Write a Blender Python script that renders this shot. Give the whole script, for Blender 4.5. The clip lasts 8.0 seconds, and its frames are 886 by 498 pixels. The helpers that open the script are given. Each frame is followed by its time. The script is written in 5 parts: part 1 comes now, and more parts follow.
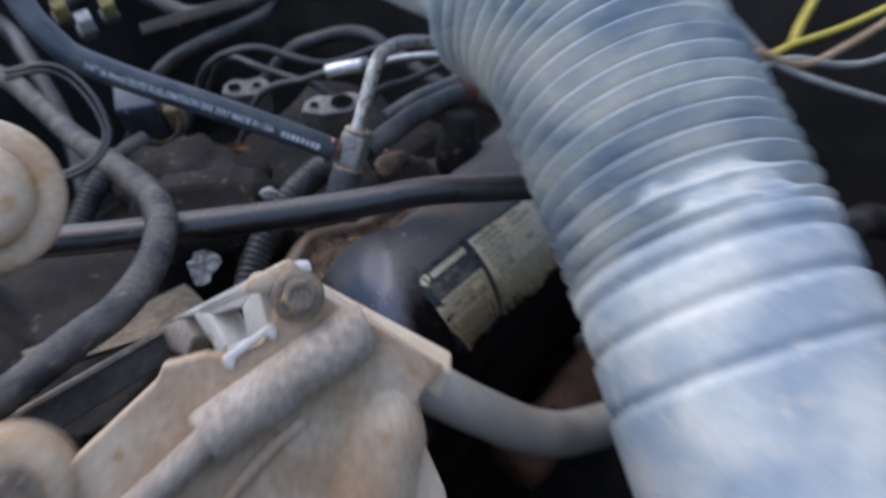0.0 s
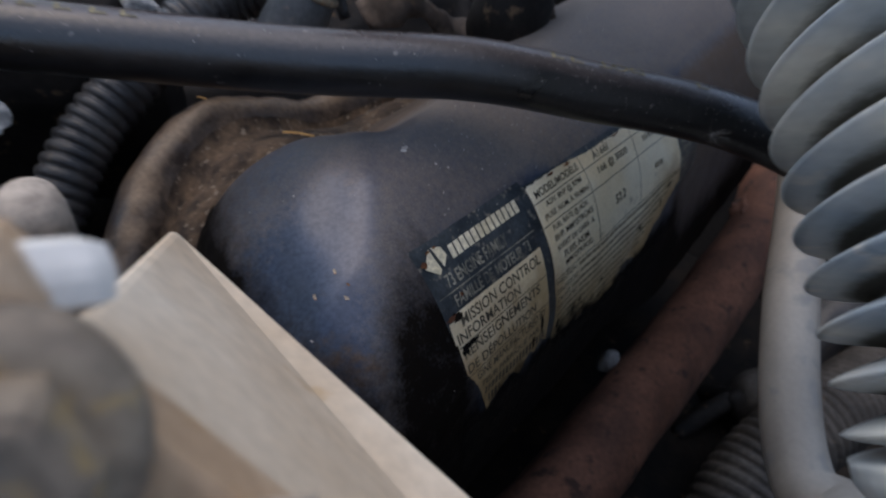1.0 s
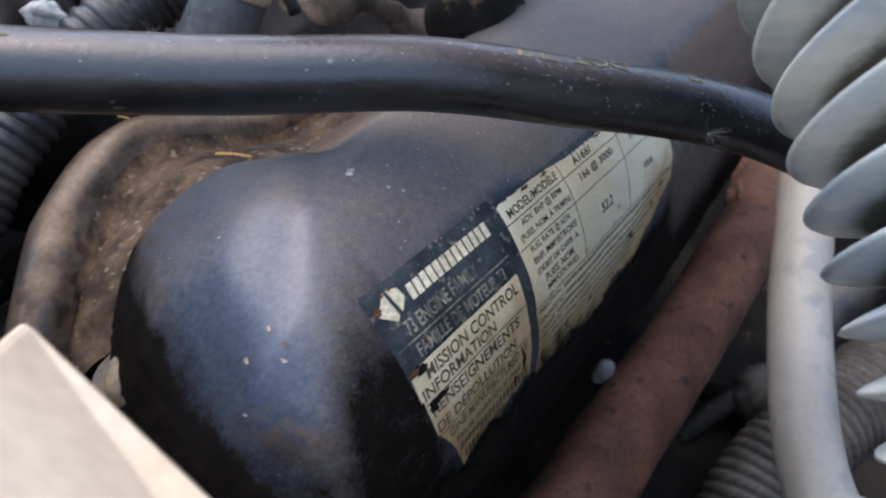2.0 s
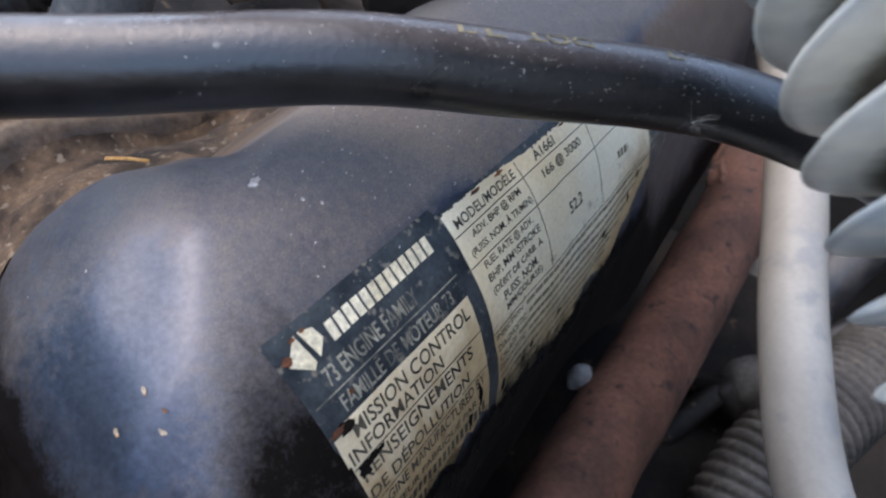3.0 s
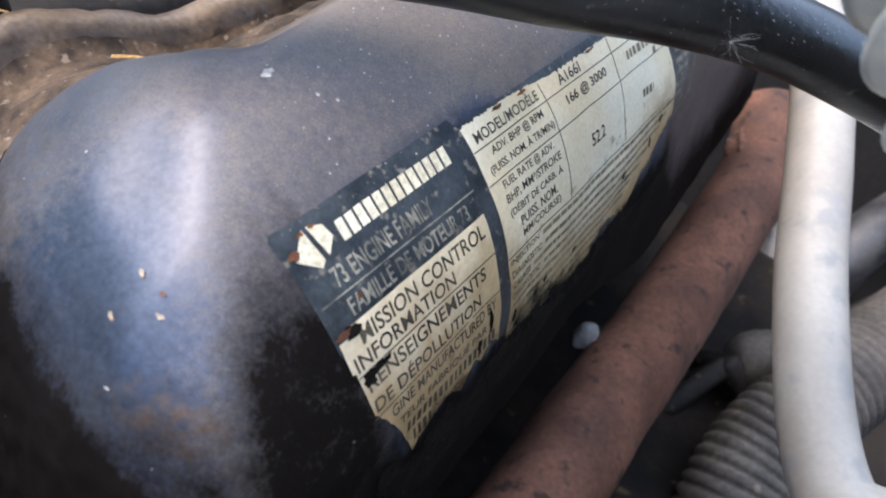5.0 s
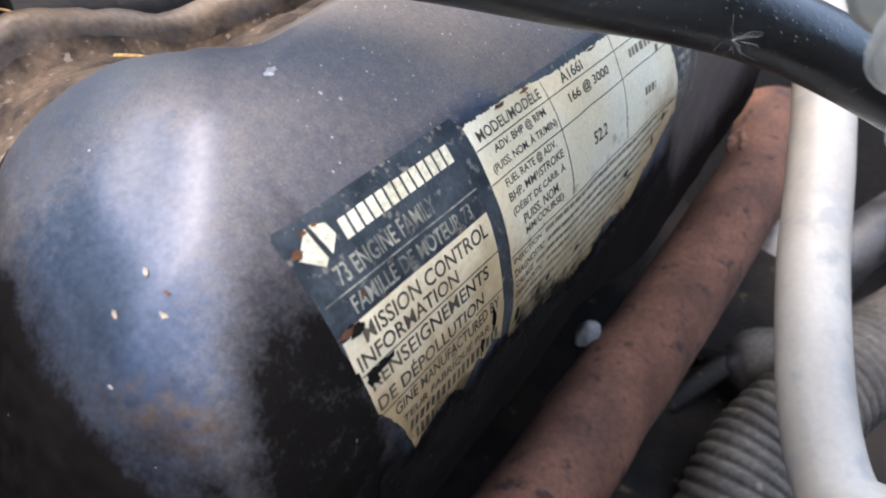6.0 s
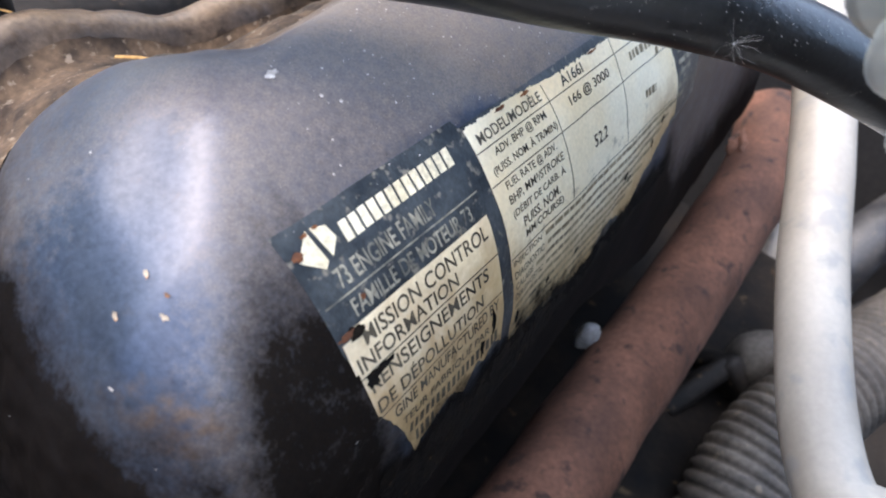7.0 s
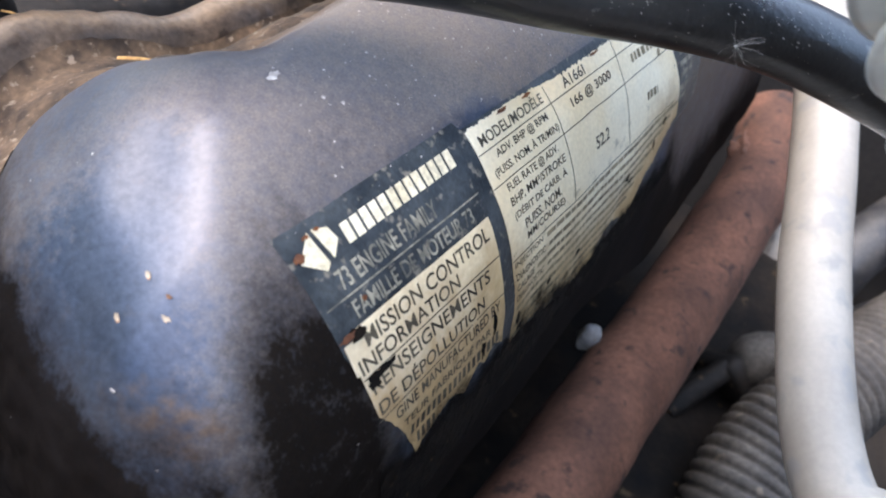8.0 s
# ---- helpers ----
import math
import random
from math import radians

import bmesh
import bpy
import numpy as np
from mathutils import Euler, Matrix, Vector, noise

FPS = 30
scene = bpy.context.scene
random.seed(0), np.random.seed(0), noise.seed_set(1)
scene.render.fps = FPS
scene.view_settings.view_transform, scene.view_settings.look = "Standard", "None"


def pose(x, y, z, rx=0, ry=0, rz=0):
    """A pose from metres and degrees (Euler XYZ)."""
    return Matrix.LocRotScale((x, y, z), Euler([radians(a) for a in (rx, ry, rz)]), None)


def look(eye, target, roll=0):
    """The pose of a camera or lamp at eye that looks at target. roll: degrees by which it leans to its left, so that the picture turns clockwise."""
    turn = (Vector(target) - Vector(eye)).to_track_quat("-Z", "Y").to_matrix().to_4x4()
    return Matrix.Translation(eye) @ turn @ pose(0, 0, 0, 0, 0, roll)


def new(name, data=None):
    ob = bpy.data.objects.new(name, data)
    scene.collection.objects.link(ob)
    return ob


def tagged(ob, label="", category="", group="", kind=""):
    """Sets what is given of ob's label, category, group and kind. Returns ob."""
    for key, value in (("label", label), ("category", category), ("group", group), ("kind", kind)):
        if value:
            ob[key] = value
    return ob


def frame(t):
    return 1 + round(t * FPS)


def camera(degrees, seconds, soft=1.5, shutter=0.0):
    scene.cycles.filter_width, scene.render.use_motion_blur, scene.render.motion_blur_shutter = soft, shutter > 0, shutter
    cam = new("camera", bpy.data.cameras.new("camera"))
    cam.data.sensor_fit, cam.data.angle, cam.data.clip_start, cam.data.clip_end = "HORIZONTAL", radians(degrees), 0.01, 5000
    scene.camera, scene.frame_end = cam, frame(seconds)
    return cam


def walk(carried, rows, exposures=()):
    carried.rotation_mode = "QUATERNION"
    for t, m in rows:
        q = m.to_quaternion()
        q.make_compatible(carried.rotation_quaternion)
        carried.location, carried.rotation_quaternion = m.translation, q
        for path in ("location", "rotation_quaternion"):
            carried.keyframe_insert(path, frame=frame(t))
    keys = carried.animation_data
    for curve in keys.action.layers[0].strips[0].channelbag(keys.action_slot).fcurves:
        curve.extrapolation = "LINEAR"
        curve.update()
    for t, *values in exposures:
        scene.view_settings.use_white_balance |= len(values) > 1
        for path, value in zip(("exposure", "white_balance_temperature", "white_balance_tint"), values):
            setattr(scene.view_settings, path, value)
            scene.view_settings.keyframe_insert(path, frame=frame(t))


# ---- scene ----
cam = camera(58.0, 8.0, soft=2.0, shutter=0.5)
cam.data.dof.use_dof, cam.data.dof.focus_distance, cam.data.dof.aperture_fstop = True, 0.185, 24.0
PATH = [
    (0.0, 0.0, 0.0, 1.25, 52.0, -0.0, 0.0),
    (0.1, -0.0097, 0.0463, 1.2271, 51.36, -0.97, 0.73),
    (0.2, -0.0218, 0.0789, 1.2057, 51.58, -2.22, 1.58),
    (0.3, -0.0327, 0.1091, 1.1907, 51.19, -2.33, 1.86),
    (0.5, -0.0379, 0.1549, 1.1596, 49.04, -6.01, 2.95),
    (0.7, -0.0287, 0.1828, 1.1361, 46.86, -7.97, 1.61),
    (0.8, -0.0298, 0.1882, 1.1219, 45.72, -10.51, 2.83),
    (1.0, -0.0361, 0.2046, 1.0992, 44.96, -13.18, 2.9),
    (1.5, -0.027, 0.2273, 1.0832, 44.53, -13.55, 1.78),
    (1.7, -0.0293, 0.23, 1.0869, 44.79, -12.17, 1.49),
    (2.8, -0.0117, 0.2666, 1.0781, 42.04, -10.42, -1.96),
    (3.0, -0.0124, 0.2697, 1.0698, 43.1, -11.4, -1.89),
    (3.5, -0.0131, 0.2716, 1.0636, 43.04, -11.3, -0.66),
    (4.0, -0.0116, 0.2677, 1.0589, 42.27, -12.36, -0.29),
    (4.5, -0.0116, 0.2642, 1.0542, 41.61, -13.2, 0.42),
    (6.0, -0.0121, 0.2642, 1.0539, 41.28, -13.07, 0.43),
    (6.5, -0.0121, 0.2641, 1.0545, 41.23, -13.17, 0.63),
    (7.0, -0.0122, 0.2643, 1.0543, 41.31, -13.18, 0.57),
    (7.5, -0.0121, 0.2642, 1.0544, 41.32, -13.18, 0.68),
    (8.0, -0.0123, 0.2644, 1.0545, 41.32, -13.19, 0.72),
]
walk(cam, [(t, pose(x, y, z, rx, ry, rz)) for t, x, y, z, rx, ry, rz in PATH],
     exposures=[(0.0, 1.38, 7000, 10), (0.4, 1.15, 7100, 10), (0.8, 0.98, 7300, 10), (1.2, 1.42, 7500, 10), (1.7, 2.1, 7500, 10), (2.8, 2.45, 7400, 10), (4.0, 2.86, 7600, 10), (8.0, 3.30, 7750, 10)])

# ---- daylight: bright open shade under the sky ----
world = bpy.data.worlds.new("sky")
scene.world = world
world.use_nodes = True
wn = world.node_tree.nodes
sky = wn.new("ShaderNodeTexSky")
sky.sky_type, sky.sun_disc = "NISHITA", False
sky.sun_elevation, sky.sun_rotation = radians(61), radians(297)
sky.altitude, sky.dust_density = 300, 1.5
world.node_tree.links.new(sky.outputs[0], wn["Background"].inputs[0])
wn["Background"].inputs[1].default_value = 0.15
sun = new("sun", bpy.data.lights.new("sun", "SUN"))
sun.data.energy, sun.data.angle, sun.data.color = 0.14, radians(120), (0.94, 0.97, 1.0)
sun.matrix_world = look((-1.0, 0.85, 2.95), (0, 0.35, 0.95))

# ---- plan: routes of hoses and places of fittings, in metres ----
BLACK_HOSE = [(-0.279, 0.3439, 0.981), (-0.2332, 0.3522, 0.9785), (-0.1915, 0.3605, 0.977), (-0.1479, 0.3703, 0.9769), (-0.1022, 0.381, 0.9767), (-0.0543, 0.3922, 0.9772), (-0.0092, 0.4031, 0.9795), (0.0309, 0.4103, 0.9771), (0.0545, 0.4143, 0.9759), (0.0763, 0.4172, 0.9736), (0.0991, 0.4184, 0.9687), (0.1306, 0.4182, 0.9593), (0.177, 0.4153, 0.9421)]
DUCT = [(0.1731, 0.1308, 0.9301), (0.1606, 0.1633, 0.9474), (0.1497, 0.1988, 0.9635), (0.1359, 0.2394, 0.9879), (0.1189, 0.2914, 1.0187), (0.0978, 0.3563, 1.0531), (0.0826, 0.3951, 1.0736), (0.0590, 0.4292, 1.0895), (0.0263, 0.4628, 1.0952), (-0.0135, 0.5026, 1.0974), (-0.0689, 0.5575, 1.1026)]
GREY_PIPE = [(-0.0249, 0.263, 0.9776), (-0.0065, 0.2617, 0.9621), (0.0189, 0.2656, 0.9391), (0.0511, 0.2758, 0.9104), (0.086, 0.3001, 0.8846), (0.1668, 0.352, 0.8593), (0.1633, 0.3709, 0.8476), (0.1616, 0.4, 0.8523), (0.1674, 0.4486, 0.8658), (0.1786, 0.4972, 0.8793), (0.1865, 0.5383, 0.8914), (0.1899, 0.5784, 0.9021)]
RUST_PIPE = [(0.0500, 0.3450, 0.7900), (0.0854, 0.3890, 0.7878), (0.1103, 0.4249, 0.7870), (0.1409, 0.4666, 0.7850), (0.1731, 0.5122, 0.7853), (0.1981, 0.5499, 0.7939), (0.2212, 0.5842, 0.8012), (0.2400, 0.6320, 0.8070)]
RINGED_HOSE = [(-0.4561, 0.6784, 0.9489), (-0.3838, 0.6437, 0.9370), (-0.3414, 0.6037, 0.9344), (-0.2790, 0.5257, 0.9482), (-0.2204, 0.4526, 0.9684), (-0.1774, 0.3964, 0.9858), (-0.1563, 0.3600, 0.9928), (-0.1523, 0.3389, 0.9886), (-0.1540, 0.3159, 0.9851), (-0.1625, 0.2919, 0.9821), (-0.1730, 0.2734, 0.9827), (-0.2109, 0.2389, 0.9678), (-0.2351, 0.2180, 0.9686), (-0.2809, 0.1941, 0.9624)]
FUEL_HOSE = [(-0.2560, 0.4700, 1.1350), (-0.2460, 0.4480, 1.1010), (-0.2335, 0.4363, 1.0775), (-0.2194, 0.4304, 1.0618), (-0.2099, 0.4297, 1.0529), (-0.1819, 0.4347, 1.0365), (-0.1495, 0.4392, 1.0211), (-0.1123, 0.4448, 1.0023), (-0.0863, 0.4474, 0.9894), (-0.0715, 0.4495, 0.9807)]
RETURN_HOSE = [(-0.0493, 0.4563, 0.9765), (-0.0342, 0.4709, 0.9821), (-0.0169, 0.4911, 0.9852), (0.0050, 0.5113, 0.9868), (0.0184, 0.5228, 0.9852)]
RETURN_HOSE_B = [(-0.0418, 0.5333, 0.9580), (-0.0186, 0.5513, 0.9649), (0.0091, 0.5678, 0.9697), (0.0424, 0.6007, 0.9793)]
STEEL_LINE = [(-0.0577, 0.4561, 0.9860), (-0.0537, 0.4627, 0.9959), (-0.0499, 0.4696, 1.0081), (-0.0453, 0.4773, 1.0212), (-0.0428, 0.4854, 1.0266), (-0.0385, 0.5033, 1.0252), (-0.0283, 0.5304, 1.0192), (-0.0077, 0.5685, 1.0031)]
LOOM_A = [(-0.0790, 0.4733, 0.9543), (-0.0908, 0.4682, 0.9478), (-0.1017, 0.4572, 0.9418), (-0.1120, 0.4435, 0.9325), (-0.1192, 0.4302, 0.9236), (-0.1256, 0.4162, 0.9138), (-0.1285, 0.4026, 0.9044), (-0.1305, 0.3848, 0.8898)]
LOOM_B = [(-0.2589, 0.6102, 0.8940), (-0.2706, 0.5956, 0.8916), (-0.2797, 0.5803, 0.8882), (-0.2853, 0.5531, 0.8859), (-0.2909, 0.5330, 0.8765), (-0.2941, 0.5112, 0.8648), (-0.2915, 0.4879, 0.8512)]
WIRE_A = [(-0.2634, 0.4434, 1.0379), (-0.2444, 0.4510, 1.0394), (-0.2301, 0.4531, 1.0340), (-0.2154, 0.4448, 1.0234), (-0.2053, 0.4329, 1.0114), (-0.2030, 0.4234, 1.0025), (-0.2107, 0.4137, 0.9933), (-0.2259, 0.4064, 0.9872), (-0.2495, 0.4023, 0.9853)]
WIRE_B = [(-0.2633, 0.4412, 1.0351), (-0.2443, 0.4487, 1.0366), (-0.2313, 0.4506, 1.0308), (-0.2181, 0.4430, 1.0211), (-0.2080, 0.4319, 1.0102), (-0.2058, 0.4238, 1.0031), (-0.2124, 0.4150, 0.9950), (-0.2271, 0.4080, 0.9894), (-0.2496, 0.4036, 0.9870)]
CABLE_A = [(-0.1901, 0.6157, 0.9660), (-0.1677, 0.6117, 0.9772), (-0.1480, 0.6128, 0.9785), (-0.1240, 0.6086, 0.9732), (-0.1000, 0.6052, 0.9688), (-0.0814, 0.6164, 0.9669), (-0.0547, 0.6412, 0.9662), (-0.0216, 0.6639, 0.9628)]
CABLE_B = [(-0.1366, 0.5844, 0.9585), (-0.1127, 0.5828, 0.9646), (-0.0893, 0.5827, 0.9725), (-0.0665, 0.5850, 0.9754), (-0.0403, 0.5963, 0.9737), (-0.0090, 0.6190, 0.9703), (0.0204, 0.6409, 0.9658)]
CABLE_C = [(-0.1794, 0.6362, 0.9599), (-0.1536, 0.6130, 0.9626), (-0.1272, 0.5988, 0.9606), (-0.1017, 0.5849, 0.9592)]
CABLE_D = [(-0.0509, 0.5829, 0.9565), (-0.0280, 0.5922, 0.9604), (-0.0048, 0.6031, 0.9662), (0.0192, 0.6194, 0.9708)]
YELLOW_WIRE = [(0.2081, 0.4858, 1.0272), (0.2308, 0.5009, 1.0303), (0.2466, 0.5127, 1.0292), (0.2835, 0.5378, 1.0288), (0.3346, 0.5684, 1.0354)]
YELLOW_WIRE_B = [(0.2330, 0.5045, 1.0267), (0.2409, 0.5186, 1.0367), (0.2551, 0.5390, 1.0465), (0.2716, 0.5634, 1.0615)]
GREY_WIRE = [(0.1930, 0.4628, 1.0302), (0.2221, 0.4765, 1.0315), (0.2559, 0.4836, 1.0243), (0.2833, 0.4940, 1.0214), (0.3192, 0.5104, 1.0262)]
GREY_WIRE_B = [(0.1966, 0.4704, 1.0399), (0.2293, 0.4743, 1.0286), (0.2683, 0.5009, 1.0303), (0.3173, 0.5342, 1.0404)]
GREY_WIRE_C = [(0.1824, 0.4813, 1.0539), (0.2092, 0.4707, 1.0322), (0.2401, 0.4676, 1.0201), (0.2882, 0.4688, 1.0055), (0.3283, 0.4732, 0.9949)]
LOOM_C = [(0.2511, 0.4928, 0.5813), (0.2607, 0.5189, 0.6148), (0.2762, 0.5402, 0.6420), (0.2899, 0.5667, 0.6597)]
LOOM_D = [(0.2682, 0.4726, 0.5880), (0.2819, 0.5058, 0.6305), (0.2889, 0.5258, 0.6560), (0.2966, 0.5559, 0.6783)]
LOOM_E = [(0.2690, 0.4577, 0.6177), (0.2809, 0.4820, 0.6488), (0.2962, 0.5113, 0.6700)]
RIM = [(-0.0971, 0.3531, 0.8898), (-0.0991, 0.3676, 0.9003), (-0.1002, 0.3831, 0.9087), (-0.1010, 0.3998, 0.9139), (-0.0982, 0.4135, 0.9184), (-0.0919, 0.4281, 0.9209), (-0.0814, 0.4401, 0.9199), (-0.0681, 0.4496, 0.9159), (-0.0575, 0.4560, 0.9135), (-0.0470, 0.4660, 0.9150), (-0.0360, 0.4780, 0.9150), (-0.0230, 0.4920, 0.9150), (-0.0060, 0.5050, 0.9150)]
LOW_HOSE_A = [(0.2690, 0.5032, 0.4972), (0.2932, 0.5568, 0.5658), (0.3140, 0.6032, 0.6089), (0.3325, 0.6551, 0.6592), (0.3466, 0.6974, 0.6808)]
LOW_HOSE_B = [(0.3033, 0.5622, 0.6702), (0.3123, 0.5872, 0.7021), (0.3383, 0.6153, 0.7218), (0.3715, 0.6399, 0.7371), (0.4227, 0.6741, 0.7484)]
LOW_HOSE_C = [(0.2932, 0.6117, 0.5387), (0.3274, 0.6215, 0.5837), (0.3637, 0.6191, 0.6130), (0.4057, 0.6278, 0.6567)]
BACK_HOSE_A = [(-0.2846, 0.7316, 0.9845), (-0.2343, 0.7074, 0.9698), (-0.1982, 0.7106, 0.9738), (-0.1643, 0.7284, 0.9804), (-0.1204, 0.7646, 0.9942)]
BACK_HOSE_B = [(-0.2464, 0.6711, 0.9395), (-0.2128, 0.6726, 0.9577), (-0.1853, 0.6899, 0.9636), (-0.1643, 0.7187, 0.9680), (-0.1526, 0.7547, 0.9815)]
BACK_HOSE_C = [(-0.1172, 0.7026, 0.9474), (-0.0753, 0.7059, 0.9515), (-0.0330, 0.6804, 0.9352), (-0.0020, 0.6586, 0.9235), (0.0387, 0.6492, 0.9114)]
BACK_HOSE_D = [(-0.3890, 0.7051, 0.9180), (-0.3474, 0.6511, 0.8814), (-0.3227, 0.6022, 0.8513), (-0.3082, 0.5660, 0.8212)]
SLEEVE = [(-0.0920, 0.5805, 0.9729), (-0.0775, 0.5807, 0.9764), (-0.0625, 0.5820, 0.9782)]
SILVER_LINE = [(-0.0589, 0.5850, 0.9754), (-0.0364, 0.5932, 0.9778), (-0.0094, 0.5996, 0.9780), (0.0107, 0.6077, 0.9721)]
BIG_CONDUIT = [(0.2033, 0.3954, 0.6922), (0.2057, 0.4236, 0.7202), (0.2212, 0.4497, 0.7373), (0.2481, 0.4728, 0.7507), (0.2878, 0.5026, 0.7563), (0.3423, 0.5415, 0.7574)]
REAR_PLATE = [(-0.1377, 0.3437, 0.9427), (-0.1520, 0.3579, 0.9446), (-0.1750, 0.3528, 0.9349), (-0.2518, 0.3390, 0.9075), (-0.2277, 0.3047, 0.9253), (-0.1610, 0.3173, 0.9414)]
NUT = (-0.0590, 0.4517, 0.9787)
NUT_BASE = (-0.0663, 0.4428, 0.9559)
RED = (-0.0722, 0.4481, 0.9821)
RED_B = (-0.0393, 0.4578, 0.9752)
CAP = (-0.1990, 0.2855, 1.0551)
RAG = (-0.1555, 0.4029, 0.9210)
LUG_A = (-0.1686, 0.6209, 0.9402)
LUG_B = (-0.0828, 0.5402, 0.9669)
PLUG = (-0.2701, 0.6429, 0.9034)
SMALL_BOLT = (-0.0690, 0.3560, 0.9110)
BLOB = (0.1104, 0.4636, 0.7940)
FUZZ = (0.0676, 0.4080, 0.9744)
LUMP = (-0.2077, 0.5579, 0.8921)
RUST_BRACKET = (-0.0146, 0.4777, 0.9518)
PLATE = (-0.0571, 0.2349, 1.0438)
KNOB = (-0.0944, 0.3133, 0.9830)
DECK_A = (-0.0666, 0.3095, 0.9899)
DECK_B = (0.0043, 0.2532, 0.9937)
DECK_C = (0.0038, 0.2338, 1.0003)
DECK_D = (-0.0578, 0.2455, 1.0412)
CLIP_A = (-0.2963, 0.6016, 1.0130)
CLIP_B = (-0.2679, 0.6222, 1.0068)
CLIP_C = (-0.2681, 0.5762, 1.0130)
STRAP = (-0.2197, 0.6768, 0.9793)
STRAW_A = (-0.0620, 0.4175, 0.9318)
STRAW_B = (-0.0516, 0.4165, 0.9336)
STRAW_C = (-0.0952, 0.4369, 0.9239)
STRAW_D = (-0.0899, 0.4363, 0.9232)
EDGE_BOLT = (-0.0251, 0.2824, 0.9894)
PALE_CLIP = (-0.1187, 0.4525, 0.9440)
BOSS = (0.0116, 0.4966, 0.9760)
LOW_BRACKET = (0.2090, 0.5034, 0.7086)
LOW_BOSS = (0.2422, 0.5146, 0.7230)
LEAF = (-0.1532, 0.5199, 0.9408)
MANIFOLD_JOINT = (0.2138, 0.5876, 0.8082)


# ---- materials ----
def mat(name, c1, c2, rough=0.6, metal=0.0, scale=45.0, fine=500.0, bump=0.25, fleck=None, fleck_at=0.66, spread=0.12, rough2=None, spec=0.5, dist=0.0004, dust=None, vary=(0.72, 1.25), dusty=0.7):
    m = bpy.data.materials.new(name)
    m.use_nodes = True
    n, l = m.node_tree.nodes, m.node_tree.links
    b = n["Principled BSDF"]
    co = n.new("ShaderNodeTexCoord")
    big, small = n.new("ShaderNodeTexNoise"), n.new("ShaderNodeTexNoise")
    for t, s, d in ((big, scale, 6.0), (small, fine, 4.0)):
        t.inputs["Scale"].default_value, t.inputs["Detail"].default_value = s, d
        l.new(co.outputs["Object"], t.inputs["Vector"])
    ramp = n.new("ShaderNodeValToRGB")
    ramp.color_ramp.elements[0].position, ramp.color_ramp.elements[1].position = 0.5 - spread, 0.5 + spread
    ramp.color_ramp.elements[0].color, ramp.color_ramp.elements[1].color = (*c1, 1), (*c2, 1)
    l.new(big.outputs["Fac"], ramp.inputs["Fac"])
    grain = n.new("ShaderNodeMapRange")
    for k, v in zip((1, 2, 3, 4), (0.3, 0.7, *vary)):
        grain.inputs[k].default_value = v
    l.new(small.outputs["Fac"], grain.inputs[0])
    mul = n.new("ShaderNodeMix")
    mul.data_type, mul.blend_type = "RGBA", "MULTIPLY"
    mul.inputs["Factor"].default_value = 1.0
    l.new(ramp.outputs["Color"], mul.inputs["A"])
    l.new(grain.outputs[0], mul.inputs["B"])
    colour = mul.outputs["Result"]
    if fleck:
        spots = n.new("ShaderNodeTexNoise")
        spots.inputs["Scale"].default_value, spots.inputs["Detail"].default_value = scale * 3.3, 7.0
        l.new(co.outputs["Object"], spots.inputs["Vector"])
        cut = n.new("ShaderNodeMapRange")
        for k, v in zip((1, 2, 3, 4), (fleck_at - 0.05, fleck_at + 0.05, 0.0, 0.9)):
            cut.inputs[k].default_value = v
        l.new(spots.outputs["Fac"], cut.inputs[0])
        mix = n.new("ShaderNodeMix")
        mix.data_type = "RGBA"
        l.new(cut.outputs[0], mix.inputs["Factor"])
        l.new(colour, mix.inputs["A"])
        mix.inputs["B"].default_value = (*fleck, 1)
        colour = mix.outputs["Result"]
    # settled dust on upward faces; it also paints in some skylight on tops
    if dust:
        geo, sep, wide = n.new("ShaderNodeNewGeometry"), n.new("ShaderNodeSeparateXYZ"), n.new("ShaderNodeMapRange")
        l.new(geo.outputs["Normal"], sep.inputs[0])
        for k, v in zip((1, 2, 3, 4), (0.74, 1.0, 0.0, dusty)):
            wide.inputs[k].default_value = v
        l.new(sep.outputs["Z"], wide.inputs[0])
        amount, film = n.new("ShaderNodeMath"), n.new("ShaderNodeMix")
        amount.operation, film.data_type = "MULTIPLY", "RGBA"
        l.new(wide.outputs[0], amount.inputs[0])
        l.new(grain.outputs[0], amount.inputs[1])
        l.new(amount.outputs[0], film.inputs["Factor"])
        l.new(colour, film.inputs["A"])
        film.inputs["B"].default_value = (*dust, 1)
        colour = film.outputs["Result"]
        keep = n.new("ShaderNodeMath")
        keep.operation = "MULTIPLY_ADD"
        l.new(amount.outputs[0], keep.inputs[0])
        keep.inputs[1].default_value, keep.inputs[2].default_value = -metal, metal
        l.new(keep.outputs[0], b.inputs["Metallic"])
    l.new(colour, b.inputs["Base Color"])
    rr = n.new("ShaderNodeMapRange")
    for k, v in zip((1, 2, 3, 4), (0.3, 0.7, rough, rough2 if rough2 else min(1.0, rough + 0.15))):
        rr.inputs[k].default_value = v
    l.new(big.outputs["Fac"], rr.inputs[0])
    l.new(rr.outputs[0], b.inputs["Roughness"])
    b.inputs["Metallic"].default_value, b.inputs["Specular IOR Level"].default_value = metal, spec
    bp = n.new("ShaderNodeBump")
    bp.inputs["Strength"].default_value, bp.inputs["Distance"].default_value = bump, dist
    l.new(small.outputs["Fac"], bp.inputs["Height"])
    l.new(bp.outputs["Normal"], b.inputs["Normal"])
    return m


